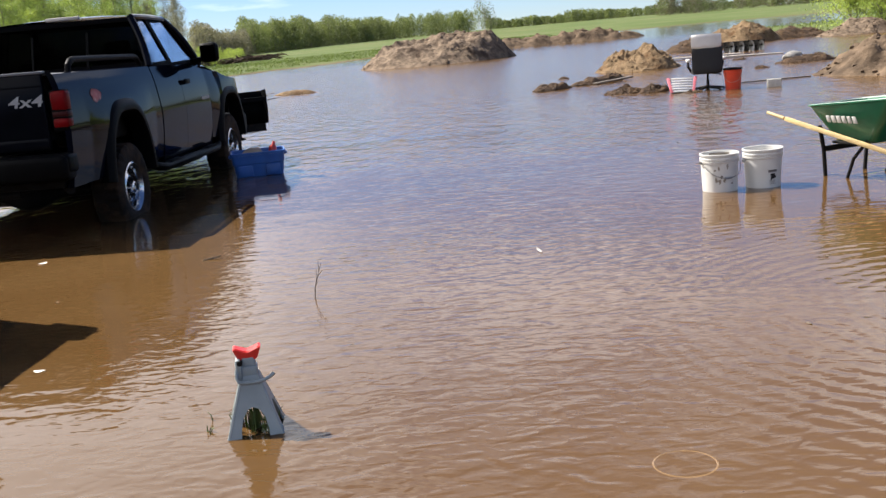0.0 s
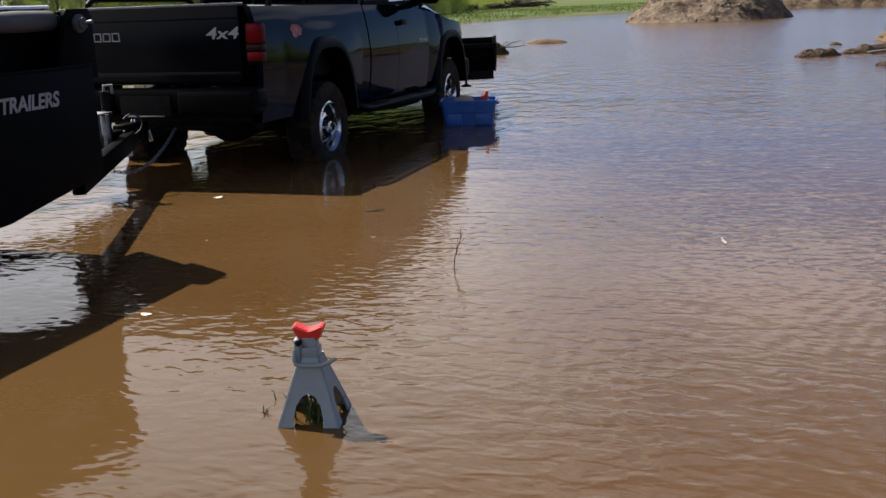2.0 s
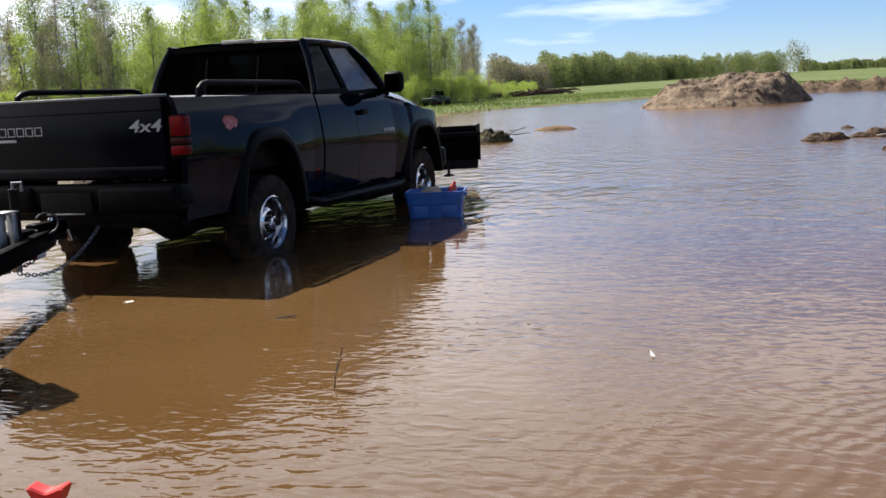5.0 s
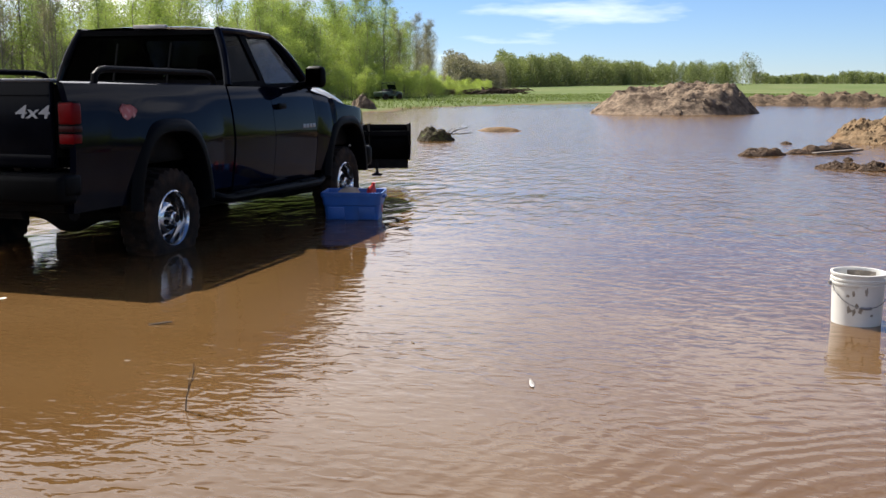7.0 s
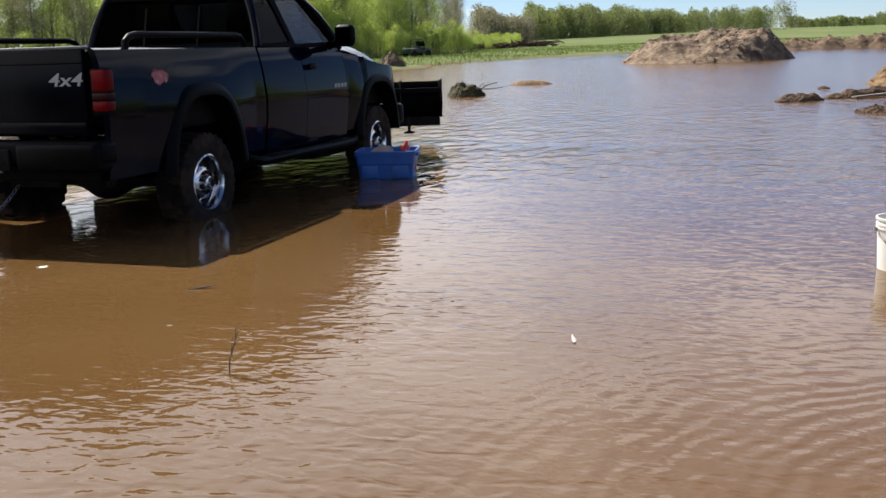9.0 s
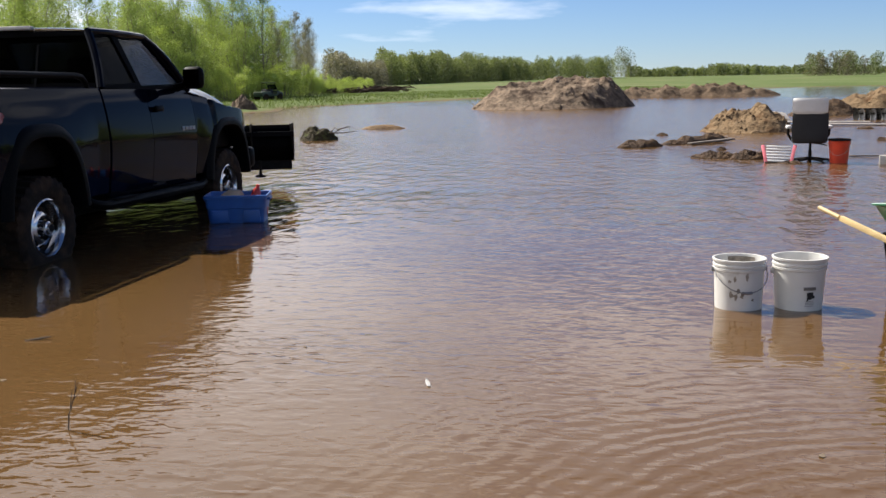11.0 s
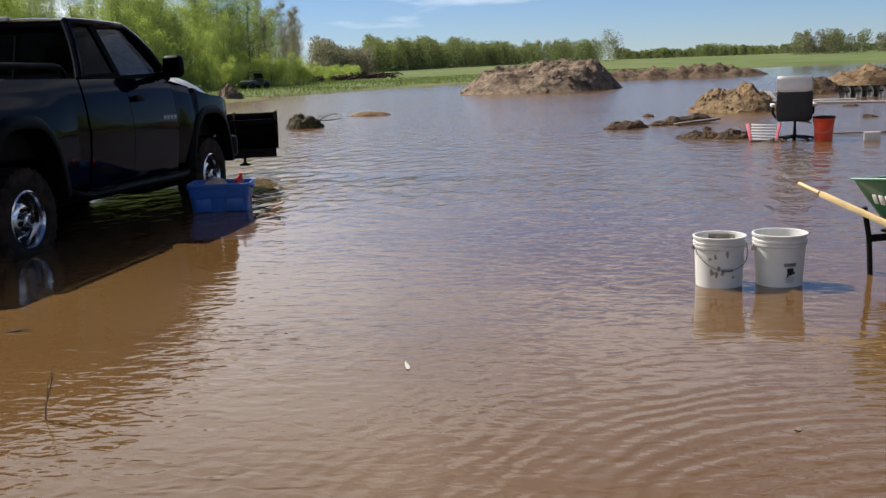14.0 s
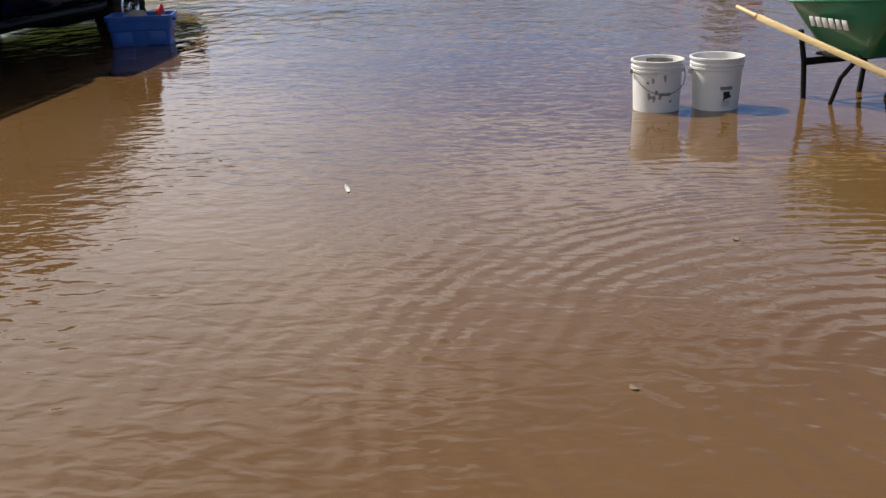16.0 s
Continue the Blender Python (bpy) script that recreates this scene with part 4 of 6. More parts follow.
def build_wheel():
    """A tyre with lugs, and a chrome rim with a hub and dark discs for its shaded vents; the axle runs along x and the
    outer face is +x.
    """
    spin = Matrix.Rotation(radians(90), 4, "Y")
    w = part("wheel", lathe([(0.215, -0.10), (0.215, 0.03), (0.0, 0.03)], 32, spin), M_CHASSIS)
    R = TYRE_R
    prof = [(0.225, -0.115), (0.25, -0.128), (0.32, -0.138), (0.365, -0.130), (0.388, -0.11), (0.392, -0.045), (0.392, -0.006), (0.392, 0.006), (0.392, 0.045), (0.388, 0.11), (0.365, 0.130), (0.32, 0.138), (0.25, 0.128), (0.225, 0.115), (0.215, 0.10), (0.215, -0.10)]
    bm = lathe(prof, 120, spin, close=True)
    # tread lugs, staggered from one shoulder to the other
    for v in bm.verts:
        r = math.hypot(v.co.y, v.co.z)
        if r > 0.36:
            k = int(round(math.atan2(v.co.z, v.co.y) / (2 * math.pi) * 120)) + (2 if v.co.x > 0 else 0) + int(abs(v.co.x) < 0.05)
            grow = ((R - 0.004 if r > 0.38 else r + 0.010) if k % 4 < 2 else r - 0.004) / r
            v.co.y, v.co.z = v.co.y * grow, v.co.z * grow
    part("tyre", bm, M_TYRE, w, "muddy black off-road tyre")
    rim = part("rim", lathe([(0.222, 0.10), (0.227, 0.118), (0.216, 0.124), (0.206, 0.112), (0.200, 0.060), (0.192, 0.030), (0.180, 0.026), (0.165, 0.040), (0.125, 0.072), (0.098, 0.082), (0.090, 0.066), (0.0, 0.066)], 56, spin, caps=False), M_CHROME, w, "chrome steel rim")
    for k in range(8):
        a = 2 * math.pi * k / 8
        # solid dark disc on the rim, coloured like the shade inside a vent hole
        bm = lathe([(0.030, 0.0), (0.030, 0.006), (0.0, 0.006)], 16)
        m = Matrix.Rotation(a, 4, "X") @ Matrix.Translation((0.0565, 0, 0.148)) @ Matrix.Rotation(radians(90 - 39), 4, "Y")
        bmesh.ops.transform(bm, matrix=m @ Matrix.Diagonal((0.75, 1.15, 1, 1)), verts=bm.verts)
        part("vent_shade", bm, M_TYRE, w, "dark disc for the shade in a round vent")
        bm = lathe([(0.012, 0.0), (0.012, 0.03), (0.006, 0.036), (0.0, 0.036)], 8, Matrix.Rotation(a + 0.39, 4, "X") @ Matrix.Translation((0.066, 0, 0.078)) @ spin)
        part("lug_nut", bm, M_CHASSIS, w)
    part("hub", lathe([(0.060, 0.06), (0.058, 0.095), (0.052, 0.12), (0.038, 0.128), (0.036, 0.145), (0.0, 0.147)], 24, spin), M_CHROME, w, "chrome hub cap")
    # dark disc on the hub face, in place of a shaded hollow
    part("hub_recess_shade", lathe([(0.0365, 0.143), (0.030, 0.149), (0.0, 0.149)], 16, spin), M_CHASSIS, w)
    return w


wheel = build_wheel()
spots = [(0.845, 0.0), (0.845, BASE), (-0.845, 0.0), (-0.845, BASE)]
for k, (u, v) in enumerate(spots):
    w = wheel if k == 0 else copy_thing(wheel, Matrix())
    w.parent = truck
    w.matrix_parent_inverse = Matrix()
    w.matrix_basis = pose(u, v, HUB_Z, 17 * k, 0, 0 if u > 0 else 180)


# ---- dump trailer behind the truck ----
trailer = thing("dump_trailer", pose(-0.99, -3.33, 0), "black steel dump trailer with a rolled tarp, hitched to the truck", "trailer")
TW = 1.02
for side in (1, -1):
    pan = part("side_panel", prism([(0.0, 0.415), (0.0, 1.03), (-4.1, 1.03), (-4.1, 0.20), (-0.8, 0.285)], "x", side * TW - 0.02, side * TW + 0.02, 0.006), M_TRAILER, trailer)
    part("box_wall", box((0.05, 4.0, 0.40), (side * (TW - 0.16), -2.06, 1.10), bevel=0.01), M_TRAILER, trailer)
    part("top_rail", box((0.07, 4.0, 0.06), (side * (TW - 0.14), -2.06, 1.285), bevel=0.012), M_TRAILER, trailer)
    part("panel_lip", box((0.055, 4.05, 0.016), (side * TW, -2.03, 1.035), bevel=0.005), M_TRAILER, pan)
    gus = part("corner_gusset", prism([(0.055, 0.96), (0.055, 1.30), (0.03, 1.345), (-0.155, 1.345), (-0.185, 1.31), (-0.19, 1.22), (-0.24, 1.13), (-0.27, 1.045), (-0.27, 0.96)], "x", side * TW - 0.012, side * TW + 0.012, 0.004), M_TRAILER, trailer, "black corner plate with a lifting pin")
    part("pin_boss", lathe([(0.05, 0), (0.05, 0.02), (0.032, 0.03), (0.032, 0.045), (0.0, 0.045)], 20, Matrix.Translation((side * (TW + 0.01), -0.075, 1.265)) @ Matrix.Rotation(radians(90 * side), 4, "Y")), M_TARP, gus, "steel pin boss")
    part("pin", tube([(side * (TW + 0.03), -0.075, 1.265), (side * (TW + 0.09), -0.05, 1.272)], 0.011, 8), M_STEEL, gus)
    for v in (-2.0, -2.9):
        bm = lathe([(0.2, -0.09), (0.30, -0.10), (0.335, -0.07), (0.335, 0.07), (0.30, 0.10), (0.2, 0.09), (0.0, 0.05)], 32, Matrix.Translation((side * (TW + 0.13), v, 0.20)) @ Matrix.Rotation(radians(90), 4, "Y"))
        part("wheel", bm, M_TYRE, trailer)
        part("wheel_arm", tube([(side * (TW - 0.4), v, 0.22), (side * (TW + 0.13), v, 0.20)], 0.04), M_CHASSIS, trailer)
    part("mudguard", prism([(-1.5, 0.50), (-1.62, 0.60), (-3.28, 0.60), (-3.4, 0.50), (-3.4, 0.48), (-1.5, 0.48)], "x", side * TW + (0.021 if side > 0 else -0.25), side * TW + (0.25 if side > 0 else -0.021)), M_TRAILER, trailer)
    part("tongue_rail", box((0.075, 2.15, 0.13), (side * 0.47, 0.83, 0.37), rot=Matrix.Rotation(radians(26.5 * side), 4, "Z"), bevel=0.008), M_TRAILER, trailer)
words("lettering", "TRAILERS", 0.108, M_SILVER, trailer, pose(TW + 0.022, -0.55, 0.872, 90, 0, 90), "silver lettering", 0.002, 0.03)
for k in range(5):
    part("lettering_bar", box((0.004, 0.07, 0.075), (TW + 0.022, -1.02 - 0.09 * k, 0.878), bevel=0.003), M_SILVER, trailer)
part("front_wall", box((1.96, 0.04, 0.62), (0, -0.03, 0.95), bevel=0.008), M_TRAILER, trailer)
part("tail_wall", box((1.72, 0.04, 0.55), (0, -4.06, 1.0), bevel=0.008), M_TRAILER, trailer)
part("floor_deck", box((1.96, 4.05, 0.06), (0, -2.04, 0.66)), M_TRAILER, trailer)
for s in (0.4, -0.4):
    part("beam", box((0.10, 3.6, 0.16), (s, -2.25, 0.52)), M_TRAILER, trailer)
bm = bmesh.new()
add_tube(bm, [(TW - 0.10, -0.17 - 0.25 * k, 1.285 + 0.006 * math.sin(3.1 * k)) for k in range(16)], [0.055 + 0.004 * math.sin(2.3 * k) for k in range(16)], 14)
part("rolled_tarp", bm, M_TARP, trailer, "grey rolled tarpaulin")
part("tarp_rod", tube([(TW - 0.14, -0.12, 1.352), (TW - 0.14, -4.0, 1.352)], 0.017, 8), M_CHROME, trailer, "bright tarp rod")
# coupler, jack post, breakaway cable and chains
part("coupler", box((0.10, 0.34, 0.10), (0, 1.76, 0.44), bevel=0.02), M_TRAILER, trailer)
part("tongue_nose", box((0.14, 0.40, 0.16), (0, 1.46, 0.38), bevel=0.02), M_TRAILER, trailer)
post = part("jack_post", box((0.07, 0.07, 0.40), (0.10, 1.19, 0.41), bevel=0.006), M_STEEL, trailer, "galvanised jack post")
part("jack_channel", box((0.05, 0.05, 0.40), (0.10, 1.32, 0.40), bevel=0.006), M_STEEL, post)
part("post_cap", box((0.13, 0.16, 0.012), (0.10, 1.25, 0.616), bevel=0.004), M_STEEL, post)
part("jack_tube", tube([(0.06, 1.40, 0.40), (0.06, 1.40, 0.76)], 0.030, 12), M_CHASSIS, post)
part("jack_crank", tube([(0.06, 1.40, 0.76), (0.06, 1.40, 0.80), (0.10, 1.44, 0.80), (0.10, 1.44, 0.74)], 0.012, 8), M_STEEL, post)
part("reflector", box((0.012, 0.09, 0.05), (0.115, 1.45, 0.285), bevel=0.004), M_RED, trailer, "red reflective tape")
part("reflector", box((0.012, 0.09, 0.05), (0.115, 1.54, 0.285), bevel=0.004), M_WHITE, trailer, "white reflective tape")
loop = [(0.10 + 0.02 * math.cos(a), 1.64 + 0.10 * math.cos(a), 0.49 + 0.075 * math.sin(a)) for a in [radians(-150 + 290 * k / 22) for k in range(23)]]
part("brake_cable", tube(loop, 0.007, 6), M_TARP, trailer, "grey looped brake cable")
part("bright_pin", tube([(0.08, 1.87, 0.42), (0.08, 1.90, 0.33)], 0.016, 8), M_CHROME, trailer)


def chain(p0, p1, sag, count, parent):
    a, b = Vector(p0), Vector(p1)
    bm = bmesh.new()
    for k in range(count):
        t = (k + 0.5) / count
        p = a.lerp(b, t) - Vector((0, 0, sag * 4 * t * (1 - t)))
        q = a.lerp(b, t + 0.01) - Vector((0, 0, sag * 4 * (t + 0.01) * (1 - t - 0.01)))
        turn = (q - p).normalized().to_track_quat("X", "Z").to_matrix().to_4x4()
        oval = [(0.024 * math.cos(x), 0.013 * math.sin(x), 0) for x in [2 * math.pi * j / 10 for j in range(11)]]
        m = Matrix.Translation(p) @ turn @ Matrix.Rotation(radians(90 * (k % 2)), 4, "X")
        add_tube(bm, [m @ Vector(o) for o in oval], 0.0042, 5, cap=False)
    return part("safety_chain", bm, M_STEEL, parent, "dull steel safety chain")


chain((0.16, 2.12, 0.40), (0.14, 1.28, 0.20), 0.13, 26, trailer)
chain((-0.10, 2.05, 0.40), (-0.12, 1.30, 0.22), 0.11, 24, trailer)


# ---- jack stand ----
def build_jack_stand():
    t = thing("jack_stand", pose(2.335, -5.42, 0, 0, 0, 12), "grey steel jack stand with a red saddle standing in the water", "jack stand")
    half, top, z0, z1 = 0.118, 0.027, -0.07, 0.212
    for q in range(4):
        m = Matrix.Rotation(radians(90 * q), 4, "Z")
        bm = bmesh.new()
        # one leaning side plate with an arched foot opening
        outer = [(-half, z0), (-top, z1), (top, z1), (half, z0)]
        hole = [(0.052, z0), (0.050, 0.02), (0.040, 0.065), (0.020, 0.094), (0.0, 0.102), (-0.020, 0.094), (-0.040, 0.065), (-0.050, 0.02), (-0.052, z0)]
        pts = []
        for a, z in outer + hole:
            lean = half + (top - half) * (z - z0) / (z1 - z0)
            pts.append((a, -lean, z))
        face = bm.faces.new([bm.verts.new(p) for p in pts])
        bmesh.ops.triangulate(bm, faces=[face])
        bmesh.ops.solidify(bm, geom=bm.faces[:], thickness=0.006)
        bmesh.ops.transform(bm, matrix=m, verts=bm.verts)
        part("leg_plate", bm, M_JACK, t, smooth=False)
        e0 = m @ Vector((half, -half, z0))
        e1 = m @ Vector((top, -top, z1))
        part("corner_rib", tube([e0, e1], 0.008, 6), M_JACK, t)
        part("foot_brace", box((0.2, 0.012, 0.03), rot=m @ Matrix.Translation((0, -half - 0.002, z0 + 0.03))), M_JACK, t)
    part("collar", box((0.062, 0.062, 0.05), (0, 0, 0.222), bevel=0.008), M_JACK, t)
    part("column", box((0.052, 0.046, 0.075), (0, 0, 0.248), bevel=0.008), M_JACK, t)
    part("pawl_housing", box((0.024, 0.062, 0.085), (-0.036, -0.010, 0.236), bevel=0.011), M_JACK, t)
    part("pin", lathe([(0.010, 0), (0.010, 0.02), (0.0, 0.02)], 12, Matrix.Translation((-0.030, -0.022, 0.264)) @ Matrix.Rotation(radians(90), 4, "X")), M_CHASSIS, t, "dark pivot pin")
    part("lever", tube([(-0.044, -0.036, 0.240), (-0.046, -0.046, 0.212), (-0.040, -0.052, 0.198), (-0.026, -0.054, 0.193), (0.030, -0.054, 0.193), (0.050, -0.052, 0.196), (0.072, -0.048, 0.204), (0.090, -0.044, 0.216)], 0.0068, 10), M_JACK, t)
    bm = bmesh.new()
    lines = []
    for k in range(15):
        a = -1 + 2 * k / 14
        crest = 0.303 + 0.019 * abs(a) ** 1.3 - (0.006 if abs(a) > 0.93 else 0)
        w, foot = 0.026, 0.262 + 0.014 * abs(a) ** 2
        lines.append([(0.050 * a * 0.72, -w * 0.8, foot), (0.050 * a, -w, crest - 0.005), (0.050 * a, -w + 0.006, crest), (0.050 * a, w - 0.006, crest), (0.050 * a, w, crest - 0.005), (0.050 * a * 0.72, w * 0.8, foot)])
    vs = add_grid(bm, lines, close=True)
    bm.faces.new(vs[0])
    bm.faces.new(vs[-1])
    part("saddle", bm, M_JACK_RED, t, "red painted V saddle")


build_jack_stand()
# weeds caught inside and beside the stand
rng = random.Random(5)
bm = bmesh.new()
for k in range(70):
    r = rng.uniform(0, 0.085)
    a = rng.uniform(0, 6.28)
    x, y, h = 2.335 + r * math.cos(a), -5.42 + r * math.sin(a), rng.uniform(0.04, 0.11)
    if k > 64:
        x, y, h = 2.335 - rng.uniform(0.13, 0.19), -5.42 + rng.uniform(-0.03, 0.09), rng.uniform(0.01, 0.04)
    dx, dy = rng.uniform(-0.03, 0.03), rng.uniform(-0.03, 0.03)
    add_tube(bm, [(x, y, -0.02), (x + dx * 0.4, y + dy * 0.4, h * 0.7), (x + dx, y + dy, h)], [0.0028, 0.0022, 0.0008], 4)
solid("water_weed", bm, M_WEED, Matrix(), "green weed blades caught under the jack stand", "weeds", kind="stuff")


# ---- buckets ----
def bucket_profile(r0, r1, h, wall=0.003, ribs=(0.80, 0.87)):
    def rad(z):
        return r0 + (r1 - r0) * z / h
    pr = [(0.0, -0.06), (r0, -0.06), (rad(0.0), 0.0)]
    for f in ribs:
        z = f * h
        pr += [(rad(z), z - 0.012), (rad(z) + 0.007, z - 0.008), (rad(z) + 0.008, z + 0.004), (rad(z) + 0.001, z + 0.007)]
    pr += [(rad(h), h - 0.016), (rad(h) + 0.008, h - 0.014), (rad(h) + 0.009, h - 0.002), (rad(h) + 0.003, h), (rad(h) - wall, h - 0.002)]
    pr += [(r0 - wall, 0.02), (0.0, 0.02)]
    return pr


def bail(parent, r, z, drop, turn, mat, swing=1.0, grip=True, forward=0.03):
    pts = []
    for k in range(17):
        a = math.pi * k / 16
        pts.append((r * math.cos(a), -(forward + (r + 0.01 - forward) * math.sin(a)) * swing, z - drop * math.sin(a)))
    m = Matrix.Rotation(radians(turn), 4, "Z")
    wire = part("bail_handle", tube([m @ Vector(p) for p in pts], 0.0028, 6), mat, parent, "wire bail handle")
    if grip:
        mid = [pts[7], pts[8], pts[9]]
        part("grip", tube([m @ Vector(p) for p in mid], 0.008, 8), mat, wire)
    for s in (1, -1):
        part("ear", lathe([(0.014, -0.012), (0.014, 0.012), (0.0, 0.012)], 10, m @ Matrix.Translation((s * r * 0.99, 0, z)) @ Matrix.Rotation(radians(90), 4, "Y")), mat, parent)


b1 = thing("plastic_bucket", pose(4.985, -0.99, 0), "white plastic bucket smeared with dried mud inside and out", "bucket", "white buckets in the water")
part("shell", lathe(bucket_profile(0.132, 0.143, 0.292), 48), M_BUCKET, b1)
bail(b1, 0.150, 0.225, 0.115, 12, M_STEEL)
bm = lathe([(0.1385, 0.10), (0.1392, 0.275), (0.1375, 0.275), (0.136, 0.10)], 48, close=True)
bmesh.ops.delete(bm, geom=[f for f in bm.faces if not (-0.6 < math.atan2(f.calc_center_median().y, f.calc_center_median().x) - 1.4 < 0.75 + 0.2 * math.sin(40 * f.calc_center_median().x))], context="FACES")
part("mud_smear", bm, M_MUD_IN, b1, "dried grey mud smeared on the wall")
rng = random.Random(14)
for k in range(9):
    a0, z0 = radians(rng.uniform(-125, -45)), rng.uniform(0.05, 0.22)
    bm = bmesh.new()
    pts = []
    for j in range(14):
        t = 2 * math.pi * j / 14
        rr = rng.uniform(0.6, 1.2)
        z = z0 + 0.016 * rr * math.sin(t) * (0.6 + 0.5 * (k % 3))
        a = a0 + 0.075 * rr * math.cos(t)
        r = 0.132 + 0.011 * z / 0.292 + 0.0012
        pts.append(bm.verts.new((r * math.cos(a), r * math.sin(a), z)))
    bm.faces.new(pts)
    part("mud_splash", bm, M_MUD_IN, b1, "dried grey mud splash")
b2 = thing("plastic_bucket", pose(5.325, -0.955, 0), "clean white plastic bucket with a small printed label", "bucket", "white buckets in the water")
part("shell", lathe(bucket_profile(0.130, 0.147, 0.300), 48), M_BUCKET2, b2)
part("ear", lathe([(0.016, -0.012), (0.016, 0.012), (0.0, 0.012)], 10, Matrix.Translation((-0.150, -0.02, 0.215)) @ Matrix.Rotation(radians(90), 4, "Y")), M_BUCKET2, b2)
rng = random.Random(11)
label = part("label", bmesh.new(), M_INTERIOR, b2, "black and white printed label")


def on_bucket(a0, a1, z0, z1, lift):
    bm = bmesh.new()
    rows = []
    for k in range(5):
        a = radians(a0 + (a1 - a0) * k / 4)
        rows.append([((0.130 + 0.017 * z / 0.3 + lift) * math.cos(a), (0.130 + 0.017 * z / 0.3 + lift) * math.sin(a), z) for z in (z0, z1)])
    add_grid(bm, rows)
    bmesh.ops.solidify(bm, geom=bm.faces[:], thickness=0.001)
    return bm


old = label.data
label.data = finish("label", on_bucket(-88, -58, 0.122, 0.142, 0.003), M_STONE)
bpy.data.meshes.remove(old)
for a0, a1, z0, z1 in ((-80, -64, 0.088, 0.112), (-78, -68, 0.070, 0.088), (-70, -60, 0.076, 0.092), (-80, -76, 0.060, 0.082)):
    part("printed_shape", on_bucket(a0, a1, z0, z1, 0.003), M_INTERIOR, label)
for k in range(4):
    part("printed_line", on_bucket(-84, -62, 0.030 + 0.009 * k, 0.033 + 0.009 * k, 0.003), M_STONE, label)

red = thing("plastic_bucket", pose(7.41, 9.33, 0), "red-orange plastic pail with a pale bail handle", "bucket")
part("shell", lathe(bucket_profile(0.128, 0.156, 0.36, ribs=(0.84,)), 40), M_ORANGE, red)
part("rim_band", lathe([(0.150, 0.335), (0.166, 0.337), (0.167, 0.362), (0.158, 0.366), (0.150, 0.362)], 40, close=True), M_CHASSIS, red, "dark rim")
bail(red, 0.155, 0.30, 0.18, -15, M_PALE, grip=False)

# ---- storage tote ----
tote = thing("storage_tote", pose(0.55, 2.37, 0, 0, 0, 14), "blue plastic storage tote with tools in it, afloat beside the truck", "storage box")
TX, TY, TZ = 0.29, 0.205, 0.268


def tote_ring(f, z, grow=0.0):
    out = []
    for cx, cy, a0 in ((1, 1, 0), (-1, 1, 90), (-1, -1, 180), (1, -1, 270)):
        for k in range(5):
            a = radians(a0 + 22.5 * k)
            r = 0.035
            out.append((cx * (TX * f + grow - r) + r * math.cos(a), cy * (TY * f + grow - r) + r * math.sin(a), z))
    return out


bm = bmesh.new()
rows = [tote_ring(0.86, -0.10), tote_ring(0.90, 0.0), tote_ring(0.95, 0.14), tote_ring(0.96, 0.145, 0.006), tote_ring(0.985, TZ - 0.03, 0.006), tote_ring(1.0, TZ - 0.028, 0.016), tote_ring(1.0, TZ, 0.016), tote_ring(1.0, TZ + 0.004, 0.008), tote_ring(1.0, TZ, 0.0), tote_ring(0.93, 0.02, -0.006)]
vs = add_grid(bm, rows, close=True)
bm.faces.new(vs[0])
bm.faces.new(vs[-1])
part("body", bm, M_TOTE, tote)
for s in (1, -1):
    for k in (-0.5, 0.5):
        part("panel_rib", prism([(k * 0.30 - 0.085, 0.005), (k * 0.30 - 0.075, 0.125), (k * 0.30 + 0.075, 0.125), (k * 0.30 + 0.085, 0.005)], "y", s * TY * 0.935 - 0.012, s * TY * 0.935 + 0.010, 0.006), M_TOTE, tote)
    part("end_handle", box((0.05, 0.16, 0.03), (s * (TX + 0.01), 0, TZ - 0.045), bevel=0.01), M_TOTE, tote)
part("sticker", box((0.006, 0.07, 0.08), (TX * 0.95, 0.05, 0.09), bevel=0.002), M_DECAL, tote, "worn orange and white sticker")
tool = thing("tool_bag", pose(0.51, 2.40, 0.03, 0, 0, 14), "tan canvas bag of tools inside the tote", "tool bag")
rng = random.Random(3)
bm = bmesh.new()
bmesh.ops.create_icosphere(bm, subdivisions=3, radius=1.0)
for v in bm.verts:
    v.co *= 1 + 0.18 * noise.noise(v.co * 1.7)
    v.co = Vector((v.co.x * 0.13 - 0.02, v.co.y * 0.10, v.co.z * 0.11 + 0.165))
part("bag", bm, material("tan_canvas", (0.42, 0.30, 0.19), rough=0.9, vary=0.3, scale=15), tool)
bm = lathe([(0.0, 0.10), (0.045, 0.10), (0.045, 0.24), (0.018, 0.28), (0.016, 0.31), (0.0, 0.31)], 20, Matrix.Translation((0.12, 0.01, 0.02)) @ Matrix.Rotation(radians(16), 4, "Y"))
jug = solid("oil_bottle", bm, M_JACK_RED, pose(0.54, 2.38, 0.03, 0, 0, 14), "red plastic oil bottle standing in the tote", "bottle")

# ---- wheelbarrow ----
barrow = thing("wheelbarrow", pose(5.88, -0.25, 0, 0, 0, -63), "green steel wheelbarrow with yellow wooden handles, standing in the water", "wheelbarrow")
# x runs from the grips to the wheel, y to the left of someone pushing it


def tray_ring(f0, f1, wr, wf, z0, z1, r=0.07):
    out = []
    for cx, w, cy, a0 in ((f1, wf, 1, 0), (f0, wr, 1, 90), (f0, wr, -1, 180), (f1, wf, -1, 270)):
        sx = 1 if cx == f1 else -1
        for k in range(6):
            a = radians(a0 + 18 * k)
            x = cx - sx * r + r * math.cos(a)
            out.append((x, cy * (w - r) + r * math.sin(a), z0 + (z1 - z0) * (x - f0) / (f1 - f0)))
    return out


